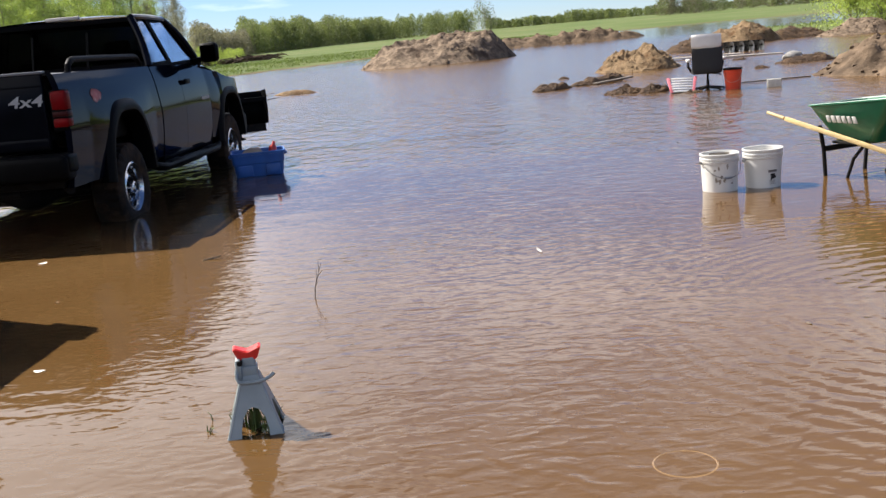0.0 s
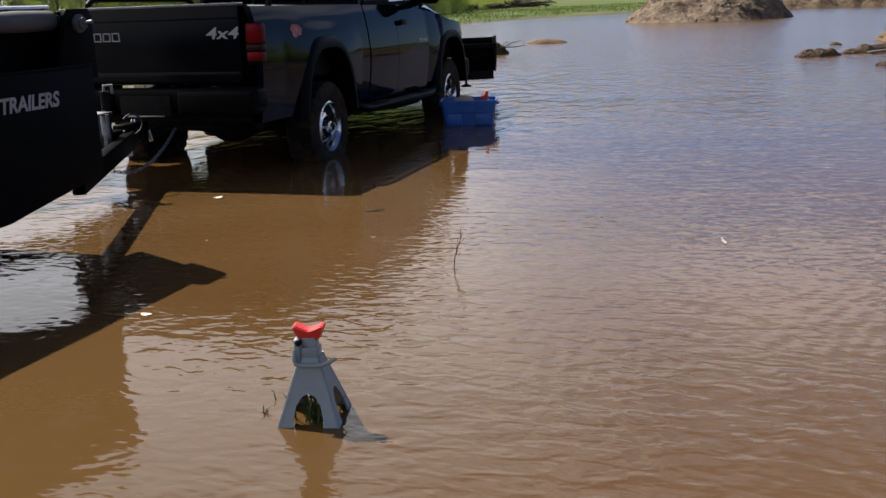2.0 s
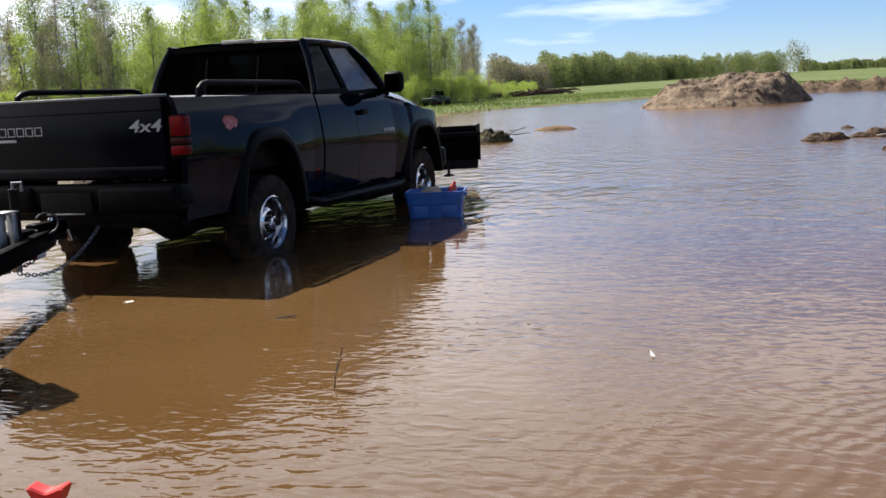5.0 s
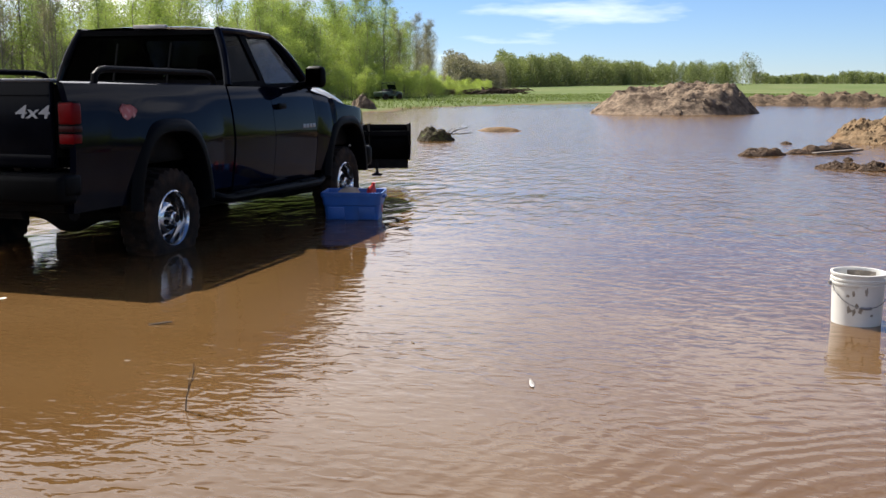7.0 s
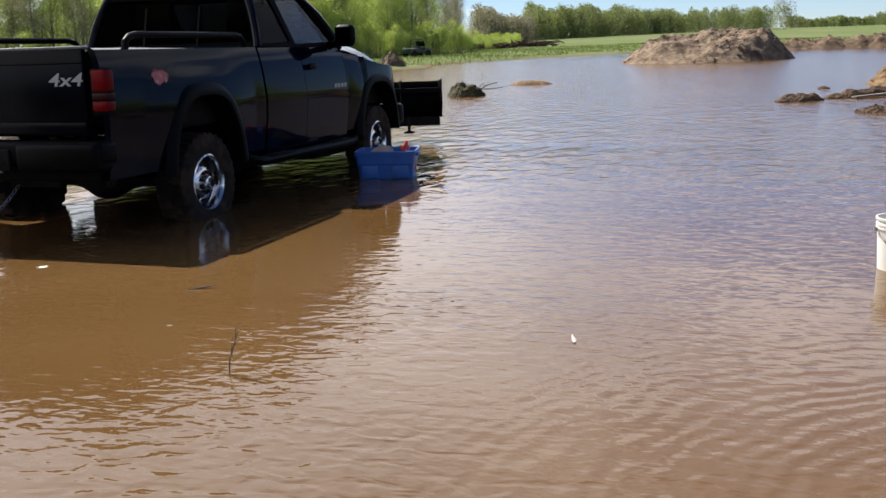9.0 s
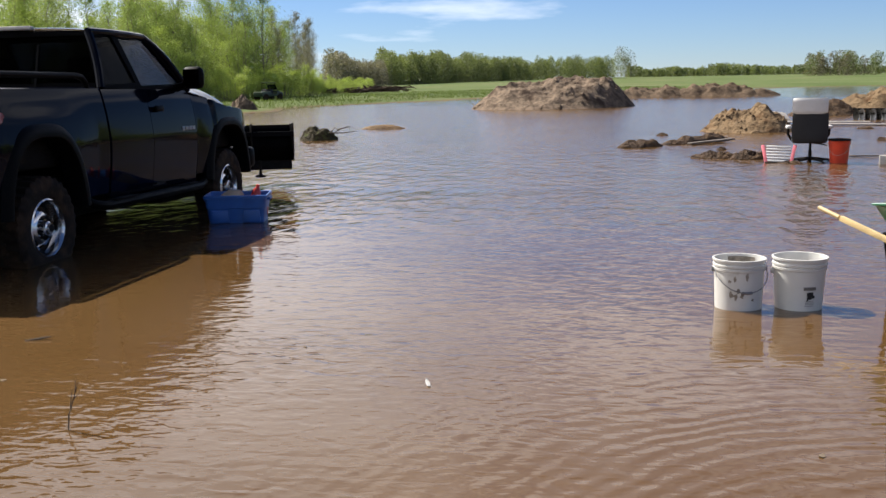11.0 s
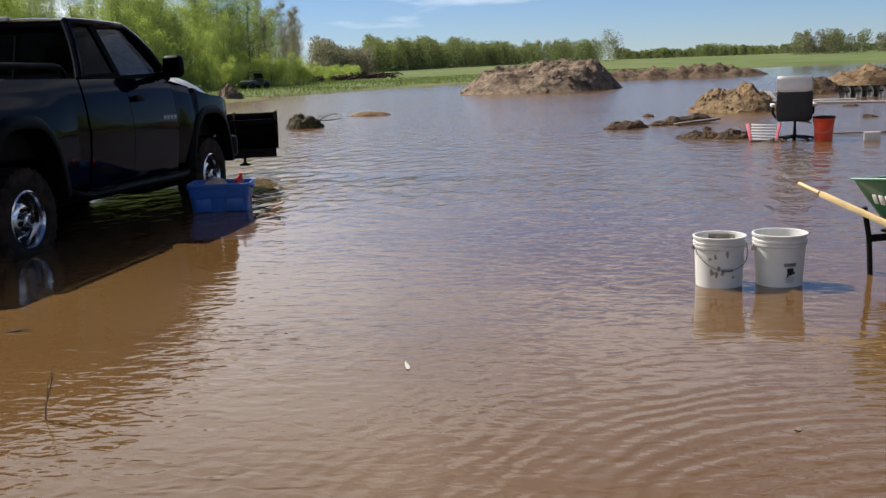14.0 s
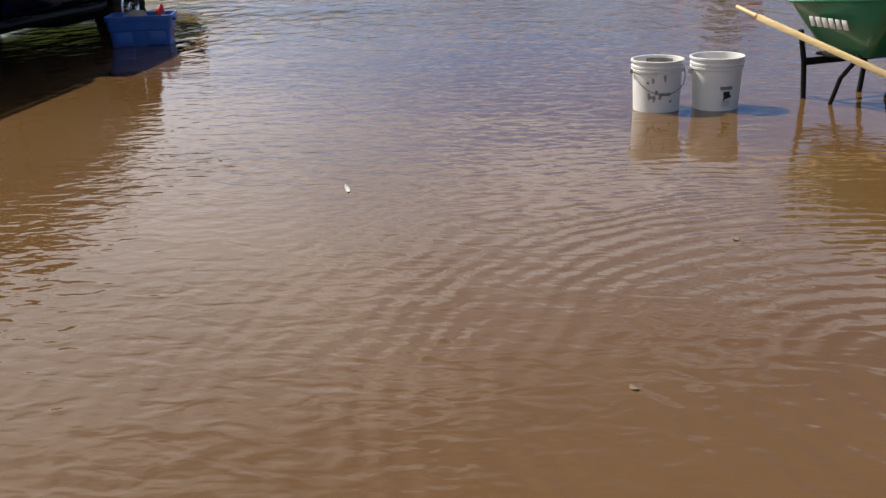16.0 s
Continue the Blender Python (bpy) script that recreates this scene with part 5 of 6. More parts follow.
bm = bmesh.new()
rows = [tray_ring(0.46, 0.86, 0.17, 0.16, 0.290, 0.285), tray_ring(0.36, 1.05, 0.265, 0.26, 0.47, 0.50), tray_ring(0.31, 1.15, 0.30, 0.29, 0.555, 0.63),
        tray_ring(0.295, 1.17, 0.318, 0.31, 0.560, 0.637), tray_ring(0.295, 1.17, 0.318, 0.31, 0.568, 0.645), tray_ring(0.31, 1.15, 0.30, 0.29, 0.566, 0.641),
        tray_ring(0.37, 1.04, 0.257, 0.252, 0.47, 0.50), tray_ring(0.47, 0.85, 0.165, 0.155, 0.298, 0.293)]
vs = add_grid(bm, rows, close=True)
bm.faces.new(vs[0])
bm.faces.new(vs[-1])
tray = part("tray", bm, M_GREEN, barrow, "green painted steel tray with worn rim")
bm = bmesh.new()
vs = add_grid(bm, [tray_ring(0.297, 1.168, 0.316, 0.308, 0.569, 0.646), tray_ring(0.31, 1.15, 0.300, 0.29, 0.572, 0.648), tray_ring(0.315, 1.145, 0.296, 0.286, 0.566, 0.642)], close=True)
part("rim_wear", bm, material("chalky_worn_rim", (0.42, 0.52, 0.44), rough=0.7, vary=0.3, scale=20), tray, "chalky worn rim")
for k, w in enumerate((0.045, 0.05, 0.05, 0.05, 0.045, 0.05)):
    x = 0.53 + 0.052 * k
    for s in (-1,):
        m = Matrix.Translation((x, s * (0.293 - 0.001 * k), 0.470)) @ Matrix.Rotation(radians(23 * -s), 4, "X")
        part("lettering_bar", box((w - 0.010, 0.004, 0.060), rot=m, bevel=0.003), M_WHITE, tray, "white maker's lettering")
for s in (1, -1):
    path = [(-0.03, s * 0.40, 0.512), (0.13, s * 0.372, 0.468), (0.15, s * 0.368, 0.463), (1.30, s * 0.13, 0.150)]
    bm = bmesh.new()
    add_tube(bm, path[:2], [0.0135, 0.0145], 12)
    h = part("handle", bm, M_WOOD, barrow, "yellow varnished wooden handle")
    d = Vector(path[3]) - Vector(path[2])
    m = Matrix.Translation((Vector(path[1]) + Vector(path[3])) / 2) @ d.to_track_quat("X", "Z").to_matrix().to_4x4()
    part("shaft", box((d.length, 0.027, 0.035), rot=m, bevel=0.006), M_WOOD, h)
    leg = part("leg", tube([(0.42, s * 0.275, 0.41), (0.415, s * 0.23, 0.22), (0.41, s * 0.205, -0.06)], 0.016, 10), M_CHASSIS, barrow, "black steel leg")
    part("leg_brace", tube([(0.83, s * 0.20, 0.30), (0.70, s * 0.205, 0.16), (0.62, s * 0.205, -0.04)], 0.013, 8), M_CHASSIS, leg)
part("leg_crossbar", box((0.012, 0.44, 0.045), (0.415, 0, 0.22), bevel=0.004), M_CHASSIS, barrow)
part("tray_support", box((0.30, 0.40, 0.02), (0.62, 0, 0.275), bevel=0.006), M_CHASSIS, barrow)
bm = lathe([(0.09, -0.03), (0.12, -0.042), (0.17, -0.045), (0.195, -0.02), (0.195, 0.02), (0.17, 0.045), (0.12, 0.042), (0.09, 0.03)], 36, close=True)
bmesh.ops.transform(bm, matrix=Matrix.Translation((1.28, 0, 0.115)) @ Matrix.Rotation(radians(90), 4, "X"), verts=bm.verts)
wh = part("wheel", bm, M_TYRE, barrow, "black rubber tyre")
part("wheel_disc", lathe([(0.095, -0.025), (0.06, -0.035), (0.02, -0.05), (0.02, 0.05), (0.06, 0.035), (0.095, 0.025)], 24, Matrix.Translation((1.28, 0, 0.115)) @ Matrix.Rotation(radians(90), 4, "X")), M_CHASSIS, wh)
part("axle", tube([(1.28, -0.14, 0.115), (1.28, 0.14, 0.115)], 0.010), M_STEEL, wh)

# ---- office chair, rack, block ----
chair = thing("office_chair", pose(6.98, 9.35, 0, 0, 0, -4), "black office chair with white vinyl headrest, standing in water", "office chair")


def pillow(w, d, h, puff, nx=12, nz=12):
    bm = bmesh.new()
    for sgn_y in (1, -1):
        rows = []
        for j in range(nz + 1):
            b = -1 + 2 * j / nz
            row = []
            for i in range(nx + 1):
                a = -1 + 2 * i / nx
                ra = abs(a) ** 6 + abs(b) ** 6
                row.append((a * w / 2 * (1 - 0.03 * b ** 4), sgn_y * d / 2 * max(0.0, 1 - ra / 2.0) ** 0.5 + puff * (1 - a * a), b * h / 2 * (1 - 0.03 * a ** 4)))
            rows.append(row)
        add_grid(bm, rows)
    bmesh.ops.remove_doubles(bm, verts=bm.verts, dist=0.002)
    return bm


bm = pillow(0.52, 0.09, 0.46, -0.02)
bmesh.ops.translate(bm, vec=(0, 0, 0.545), verts=bm.verts)
part("backrest", bm, M_FABRIC_B, chair, "black mesh backrest")
bm = pillow(0.51, 0.12, 0.24, -0.02)
bmesh.ops.translate(bm, vec=(-0.01, 0, 0.862), verts=bm.verts)
part("headrest", bm, M_FABRIC_W, chair, "white vinyl headrest")
bm = box((0.50, 0.48, 0.09), (0, 0.26, 0.335), bevel=0.035, seg=3)
part("seat", bm, M_FABRIC_B, chair)
part("gas_column", lathe([(0.026, -0.05), (0.026, 0.18), (0.019, 0.18), (0.019, 0.30), (0.0, 0.30)], 16, Matrix.Translation((0.03, 0.22, 0))), M_CHASSIS, chair)
part("tilt_lever", tube([(0.05, 0.22, 0.29), (0.22, 0.15, 0.27), (0.26, 0.15, 0.25)], 0.010), M_CHASSIS, chair)
for k in range(5):
    a = 2 * math.pi * k / 5 + 0.3
    leg = part("base_leg", tube([(0.03, 0.22, 0.055), (0.03 + 0.30 * math.cos(a), 0.22 + 0.30 * math.sin(a), 0.025)], [0.026, 0.018], 8), M_CHASSIS, chair)
    part("castor", lathe([(0.0, -0.02), (0.026, -0.018), (0.026, 0.018), (0.0, 0.02)], 12, Matrix.Translation((0.03 + 0.31 * math.cos(a), 0.22 + 0.31 * math.sin(a), -0.005)) @ Matrix.Rotation(radians(90), 4, "X")), M_CHASSIS, leg)
for s in (1, -1):
    arm = part("armrest", tube([(s * 0.24, 0.30, 0.33), (s * 0.30, 0.27, 0.42), (s * 0.30, 0.22, 0.52)], 0.020, 8), M_CHASSIS, chair)
    part("arm_pad", box((0.075, 0.25, 0.05), (s * 0.30, 0.22, 0.535), bevel=0.018), M_FABRIC_W, arm, "white arm pad")

rack = thing("slatted_rack", pose(6.53, 9.30, 0.0, -32, 0, -6), "pink-framed white slatted rack leaning back in the mud", "rack")
for s in (1, -1):
    part("side_rail", box((0.05, 0.03, 0.36), (s * (0.185 + 0.02), 0, 0.13), rot=Matrix.Rotation(radians(11 * s), 4, "Y"), bevel=0.006), M_PINK, rack, "pink painted rail")
for k in range(6):
    part("slat", box((0.37, 0.022, 0.026), (0, -0.004, 0.03 + 0.050 * k), rot=Matrix.Rotation(radians(3), 4, "Y"), bevel=0.005), M_WHITE, rack)
part("foot_bar", box((0.40, 0.05, 0.04), (0, -0.01, -0.015), bevel=0.01), M_CHASSIS, rack, "dark muddy foot bar")

block = thing("concrete_block", pose(8.06, 9.1, 0, 0, 0, -8) @ Matrix.Diagonal((0.75, 0.75, 0.85, 1)), "grey hollow concrete block lying in the water", "concrete block")
bm = bmesh.new()
add_box(bm, (0.30, 0.045, 0.21), (0, 0.08, 0.045), bevel=0.006)
add_box(bm, (0.30, 0.045, 0.21), (0, -0.08, 0.045), bevel=0.006)
add_box(bm, (0.045, 0.12, 0.205), (0.127, 0, 0.043))
add_box(bm, (0.045, 0.12, 0.205), (-0.05, 0, 0.043))
part("body", bm, M_BLOCK, block)


# ---- earth heaps ----
def heap(name, cx, cy, rx, ry, h, mat, label, seed, turn=0.0, peak=(0.0, 0.0), rough=0.45, clods=40, flat=1.5, rings=26, seg=72, group="", ridge=None):
    """A dumped heap: an uneven cone with gullies, clods on it and a ragged foot just under the water."""
    r = random.Random(seed)
    o = Vector((r.uniform(-50, 50), r.uniform(-50, 50), r.uniform(-50, 50)))
    bm = bmesh.new()
    base = -0.10

    def height(a, f):
        edge = 1 + 0.22 * noise.noise(Vector((math.cos(a) * 1.3, math.sin(a) * 1.3, 3.1)) + o)
        x, y = f * edge * rx * math.cos(a), f * edge * ry * math.sin(a)
        px, py = x / rx - peak[0], y / ry - peak[1]
        d = math.hypot(px, py) / (1 + 0.6 * math.hypot(*peak))
        body = max(0.0, 1 - d ** (1.35 * flat))
        if ridge:
            body = max(body, ridge[2] * max(0.0, 1 - math.hypot((x / rx - ridge[0]) / 0.75, (y / ry - ridge[1]) / 0.9) ** 1.5))
        body = min(body, 1.0) * max(0.0, min(1.0, (1 - f) * 3.2)) ** 0.8
        sc = 2.2 / max(rx, ry)
        n1 = noise.fractal(Vector((x * sc, y * sc, 0.0)) + o, 0.9, 2.1, 6)
        n2 = abs(noise.noise(Vector((x * sc * 3.1, y * sc * 3.1, 1.7)) + o))
        n3 = noise.fractal(Vector((x * sc * 5.3, y * sc * 5.3, 4.2)) + o, 0.8, 2.2, 4)
        z = h * (body * (1 + rough * n1) + rough * (0.45 * n1 + 0.22 * n3) * min(1.0, (1 - f) * 4) - 0.30 * rough * n2 * body)
        return Vector((x, y, base + max(0.0, z + 0.10 * min(1.0, (1 - f) * 8))))

    top = bm.verts.new(height(0.0, 0.0))
    loops = []
    for k in range(1, rings + 1):
        f = k / rings
        loops.append([bm.verts.new(height(2 * math.pi * j / seg, f)) for j in range(seg)])
    for j in range(seg):
        bm.faces.new((top, loops[0][j], loops[0][(j + 1) % seg]))
    for a, b in zip(loops, loops[1:]):
        for j in range(seg):
            bm.faces.new((a[j], b[j], b[(j + 1) % seg], a[(j + 1) % seg]))
    for k in range(clods):
        a, f = r.uniform(0, 2 * math.pi), r.uniform(0.05, 0.93) ** 0.7
        p = height(a, f)
        s = min(rx, ry) * r.uniform(0.004, 0.026) + 0.010
        got = bmesh.ops.create_icosphere(bm, subdivisions=1, radius=s)
        for v in got["verts"]:
            v.co = v.co * (1 + 0.5 * noise.noise(v.co * (1.5 / s) + o)) * Vector((1, 1, 1)).length / 1.73
            v.co = Vector((v.co.x * 1.2, v.co.y, v.co.z * 0.8)) + p + Vector((0, 0, s * 0.15))
    return solid(name, bm, mat, pose(cx, cy, 0, 0, 0, turn), label, "dirt heap", group, angle=50)


heap("dirt_mound", 0.30, 42.0, 4.4, 3.6, 1.40, M_SOIL, "large heap of grey-brown soil standing out of the flood", 2, turn=28, peak=(0.26, -0.05), ridge=(-0.34, 0.0, 0.76), clods=120, rings=60, seg=170, flat=1.35, rough=0.27)
for k, (x, y, rx, ry, h) in enumerate(((2.8, 66.5, 3.4, 1.6, 0.55), (5.6, 67.2, 3.0, 1.7, 0.60), (8.0, 67.5, 3.2, 1.6, 0.62), (10.3, 67.2, 2.6, 1.6, 0.80), (12.3, 67.8, 2.0, 1.4, 0.50))):
    heap("dirt_berm", x, y, rx, ry, h, M_BERM, "far low ridge of brown soil along the water", 20 + k, clods=70, rings=18, seg=64, group="far soil ridge")
heap("clay_mound", 7.05, 19.0, 1.22, 1.15, 0.56, M_TAN, "rounded heap of yellow-brown clay clods in the water", 31, peak=(0.05, 0), clods=160, rings=34, seg=100, rough=0.34, flat=1.2)
heap("mud_ridge", 4.42, 13.15, 0.55, 0.28, 0.13, M_DARKMUD, "clod of dark wet mud breaking the water", 33, turn=35, clods=40, peak=(0.1, 0))
heap("mud_ridge", 5.6, 14.5, 1.15, 0.28, 0.16, M_DARKMUD, "low ridge of brown clods above the water", 34, turn=48, clods=60)
heap("mud_ridge", 5.72, 10.35, 0.50, 0.20, 0.12, M_DARKMUD, "low row of dark mud clods in the water", 35, turn=-8, clods=50)
heap("mud_ridge", 6.15, 10.10, 0.34, 0.17, 0.11, M_DARKMUD, "small clump of dark mud beside the rack", 36, turn=5, clods=30)
heap("mud_ridge", 6.70, 9.25, 0.22, 0.14, 0.035, M_DARKMUD, "flat patch of dark mud under the chair", 37, clods=20)
heap("weedy_mud_clump", -2.98, 16.0, 0.52, 0.40, 0.27, M_MOSSMUD, "clump of dark mud and weed with sticks in it", 41, clods=70, rough=0.4)
heap("sand_bar", -2.75, 21.4, 0.72, 0.36, 0.115, M_TAN, "low bar of yellow-brown sand in the water", 42, clods=16, rough=0.12)
heap("soil_pile", -14.6, 40.5, 0.85, 0.8, 0.62, M_SOIL, "small pile of red-brown soil on the grass bank", 43, clods=50)
heap("dirt_mound", 11.05, 10.6, 2.0, 1.7, 0.66, M_BERM, "steep heap of brown soil at the water's edge", 44, peak=(0.18, 0), clods=220, rings=44, seg=120, rough=0.36)
heap("dirt_mound", 13.2, 33.5, 1.7, 1.3, 0.70, M_TAN, "heap of yellow-brown soil beyond the boards", 45, clods=120, rough=0.3)
heap("dirt_mound", 10.6, 29.0, 1.3, 0.9, 0.45, M_DARKMUD, "dark heap of wet soil beyond the boards", 46, clods=60)
for k, (x, y, rx, h) in enumerate(((15.6, 34.8, 1.7, 0.40), (17.8, 32.9, 2.0, 0.45), (20.4, 31.4, 2.2, 0.50), (23.2, 30.6, 2.4, 0.60), (26.2, 30.4, 2.4, 0.70))):
    heap("soil_heap", x, y, rx, 1.2, h, M_SOIL if k % 2 else M_DARKMUD, "heap of brown soil on the far bank", 50 + k, clods=60, rings=18, seg=60, group="soil heaps on the bank")
heap("mud_flat", 10.7, 16.2, 0.9, 0.42, 0.16, M_DARKMUD, "low flat of dark mud beside a grey stone", 58, turn=8, clods=50)
for k, (x, y, r0) in enumerate(((9.3, 14.9, 0.22), (4.95, 17.2, 0.16), (9.9, 19.6, 0.25), (5.9, 12.2, 0.10))):
    heap("mud_clod", x, y, r0, r0 * 0.6, 0.05, M_DARKMUD, "small mud clod showing above the water", 60 + k, clods=8, rings=8, seg=24, group="mud clods")

rng = random.Random(9)
bm = bmesh.new()
bmesh.ops.create_icosphere(bm, subdivisions=3, radius=0.26)
for v in bm.verts:
    v.co *= 1 + 0.5 * noise.noise(v.co * 5.0)
    v.co.z *= 0.6
solid("stone", bm, M_STONE, pose(10.45, 16.3, 0.10), "grey field stone on the mud flat", "stone")

# ---- boards and implements among the heaps ----


def board(x, y, z, length, width, turn, mat, label, tilt=0.0, thick=0.035):
    bm = box((length, width, thick), bevel=0.005)
    solid("board", bm, mat, pose(x, y, z, 0, tilt, turn), label, "board")


board(5.85, 14.05, 0.05, 1.2, 0.13, 42, M_BOARD, "grey weathered board along the mud ridge", -2)
board(8.9, 22.6, 0.05, 3.4, 0.30, -6, M_PALE, "pale wet board lying across the mud")
board(10.4, 21.3, 0.03, 2.2, 0.24, -4, M_PALE, "pale wet board lying in the water", 1)
board(7.9, 24.0, 0.07, 1.4, 0.3, 14, M_BOARD, "grey board half under water", 2)
board(8.35, 10.6, 0.015, 1.7, 0.05, 14, M_BOARD, "thin grey lath afloat in the water", 0.3, 0.02)
sheet = solid("metal_sheet", box((0.8, 0.5, 0.012), bevel=0.003), M_PALE, pose(8.2, 22.9, 0.22, 28, 8, 25), "pale metal sheet propped on the mud", "metal sheet")
solid("mud_prop", lathe([(0.0, 0.30), (0.18, 0.26), (0.34, 0.10), (0.42, -0.08)], 14), M_DARKMUD, pose(8.25, 23.05, -0.08), "mound of mud under the sheet", "dirt heap")

harrow = thing("disc_harrow", pose(11.3, 25.0, 0, 0, 0, -10) @ Matrix.Diagonal((0.72, 0.72, 0.72, 1)), "row of rusty dark harrow discs with pale edges", "disc harrow")
part("axle", tube([(-0.85, 0, 0.24), (0.85, 0, 0.24)], 0.03), M_CHASSIS, harrow)
part("frame_bar", box((1.8, 0.08, 0.08), (0, 0.18, 0.42), bevel=0.01), M_CHASSIS, harrow)
for k in range(8):
    x = -0.75 + 0.215 * k
    disc = part("disc", lathe([(0.0, 0.05), (0.12, 0.035), (0.25, -0.02), (0.25, -0.028), (0.12, 0.025), (0.0, 0.04)], 28, Matrix.Translation((x, 0, 0.20)) @ Matrix.Rotation(radians(28), 4, "Z") @ Matrix.Rotation(radians(90), 4, "Y")), M_STEEL if k % 2 else M_CHASSIS, harrow)
    part("hanger", box((0.03, 0.16, 0.05), (x, 0.10, 0.33), rot=Matrix.Rotation(radians(35), 4, "X")), M_CHASSIS, harrow)

solid("marker_pole", tube([(0, 0, 0), (0.02, 0, 1.3), (0.0, 0, 2.6)], 0.05, 10), M_POLE, pose(21.6, 35.0, 0.3), "orange-brown pole standing on the bank", "pole")

# ---- small utility vehicle on the far bank ----
uv = thing("utility_vehicle", pose(-18.9, 55.5, float(ground_height(-18.9, 55.5)), 0, 0, 62) @ Matrix.Diagonal((0.72, 0.72, 0.72, 1)), "small dark green utility vehicle with an open cage", "utility vehicle")
part("body", prism([(-1.2, 0.35), (-1.2, 0.75), (-0.2, 0.80), (-0.15, 0.55), (0.45, 0.55), (0.55, 0.85), (1.2, 0.72), (1.25, 0.40)], "y", -0.62, 0.62, 0.03), M_ATV, uv)
for x in (-0.8, 0.85):
    for y in (-0.58, 0.58):
        w = part("wheel", lathe([(0.12, -0.1), (0.26, -0.11), (0.31, -0.07), (0.31, 0.07), (0.26, 0.11), (0.12, 0.1)], 24, Matrix.Translation((x, y, 0.31)) @ Matrix.Rotation(radians(90), 4, "X")), M_TYRE, uv)
        part("rim", lathe([(0.14, -0.09), (0.14, 0.09), (0.0, 0.10)], 16, Matrix.Translation((x, y, 0.31)) @ Matrix.Rotation(radians(90), 4, "X")), M_STEEL, w)
for y in (-0.55, 0.55):
    part("cage_bar", tube([(-0.25, y, 0.78), (-0.20, y, 1.50), (0.30, y, 1.55), (0.60, y, 0.85)], 0.025, 8), M_CHASSIS, uv)
part("roof", box((0.75, 1.2, 0.05), (0.05, 0, 1.56), bevel=0.02), M_ATV, uv)
part("windscreen", box((0.02, 1.05, 0.50), (0.46, 0, 1.18), rot=Matrix.Rotation(radians(-24), 4, "Y")), M_GLASS, uv)
part("seat", box((0.4, 1.05, 0.45), (-0.05, 0, 0.78), bevel=0.06), M_INTERIOR, uv)

# ---- trees ----


def tree_mesh(name, seed, height, spread, leaves, leaf, leaf_mat, trunk_r=0.07, limbs=16, stems=1, low=0.18, lean=0.05, droop=0.0):
    """A tapered trunk with limbs, as one mesh, and a crown of small loose leaf clusters, as another."""
    r = random.Random(seed)
    bm = bmesh.new()
    tips = []
    for s in range(stems):
        ang = r.uniform(0, 6.28)
        off = Vector((math.cos(ang), math.sin(ang), 0)) * (0.16 * spread * (s > 0))
        hh = height * (1 if s == 0 else r.uniform(0.65, 0.98))
        bend = Vector((r.uniform(-1, 1), r.uniform(-1, 1), 0)) * lean * hh + off * 2.2
        pts = [off + bend * (t ** 1.6) + Vector((r.uniform(-1, 1), r.uniform(-1, 1), 0)) * 0.015 * hh * (t > 0) + Vector((0, 0, hh * t - (0.3 if t == 0 else 0))) for t in (0, 0.2, 0.42, 0.64, 0.84, 1.0)]
        add_tube(bm, pts, [trunk_r * (1 - 0.9 * t) + 0.006 for t in (0, 0.2, 0.42, 0.64, 0.84, 1.0)], 6)
        for k in range(max(3, limbs // stems)):
            t = low + (0.97 - low) * (k + r.random()) / max(3, limbs // stems)
            i = min(4, int(t * 5))
            p = pts[i].lerp(pts[i + 1], t * 5 - i)
            a = r.uniform(0, 6.28)
            ln = spread * (1.05 - 0.75 * t) * r.uniform(0.55, 1.1)
            d = Vector((math.cos(a), math.sin(a), r.uniform(0.5, 1.3))).normalized()
            q1, q2 = p + d * ln * 0.5, p + d * ln + Vector((0, 0, 0.12 * ln - droop * ln))
            add_tube(bm, [p, q1, q2], [trunk_r * 0.34 * (1 - t) + 0.008, trunk_r * 0.2 * (1 - t) + 0.006, 0.004], 4, cap=False)
            tips += [(q1, ln * 0.42), (q2, ln * 0.40), (p.lerp(q1, 0.6), ln * 0.30)]
            for _ in range(2):
                dd = (d + Vector((r.uniform(-1, 1), r.uniform(-1, 1), r.uniform(-0.3, 0.9)))).normalized()
                q3 = q1 + dd * ln * 0.45
                add_tube(bm, [q1, q3], [0.008, 0.003], 3, cap=False)
                tips.append((q3, ln * 0.33))
        tips.append((pts[-1], 0.18 * spread))
    wood = finish(name + "_trunk", bm, M_BARK)
    g = np.random.default_rng(seed)
    which = g.integers(0, len(tips), leaves)
    centre = np.array([tuple(tips[k][0]) for k in which])
    size = np.array([tips[k][1] for k in which])
    pos = centre + g.normal(0, 1, (leaves, 3)) * size[:, None] * np.array([0.85, 0.85, 0.62])
    pos[:, 2] = np.maximum(pos[:, 2], 0.15)
    u = g.normal(0, 1, (leaves, 3))
    u /= np.linalg.norm(u, axis=1)[:, None]
    w = np.cross(u, g.normal(0, 1, (leaves, 3)))
    w /= np.linalg.norm(w, axis=1)[:, None]
    sc = (leaf * g.uniform(0.55, 1.35, leaves))[:, None]
    verts = np.stack([pos - u * sc, pos + w * sc * 0.8, pos + u * sc], 1).reshape(-1, 3)
    me = bpy.data.meshes.new(name + "_crown")
    me.from_pydata(verts.tolist(), [], np.arange(leaves * 3).reshape(-1, 3).tolist())
    me.materials.append(leaf_mat)
    return wood, me


def make_tree(name, meshes, label, group, category="tree"):
    t = thing(name, Matrix(), label, category, group)
    a, b = new("trunk", meshes[0]), new("crown", meshes[1])
    a.parent = b.parent = t
    return t


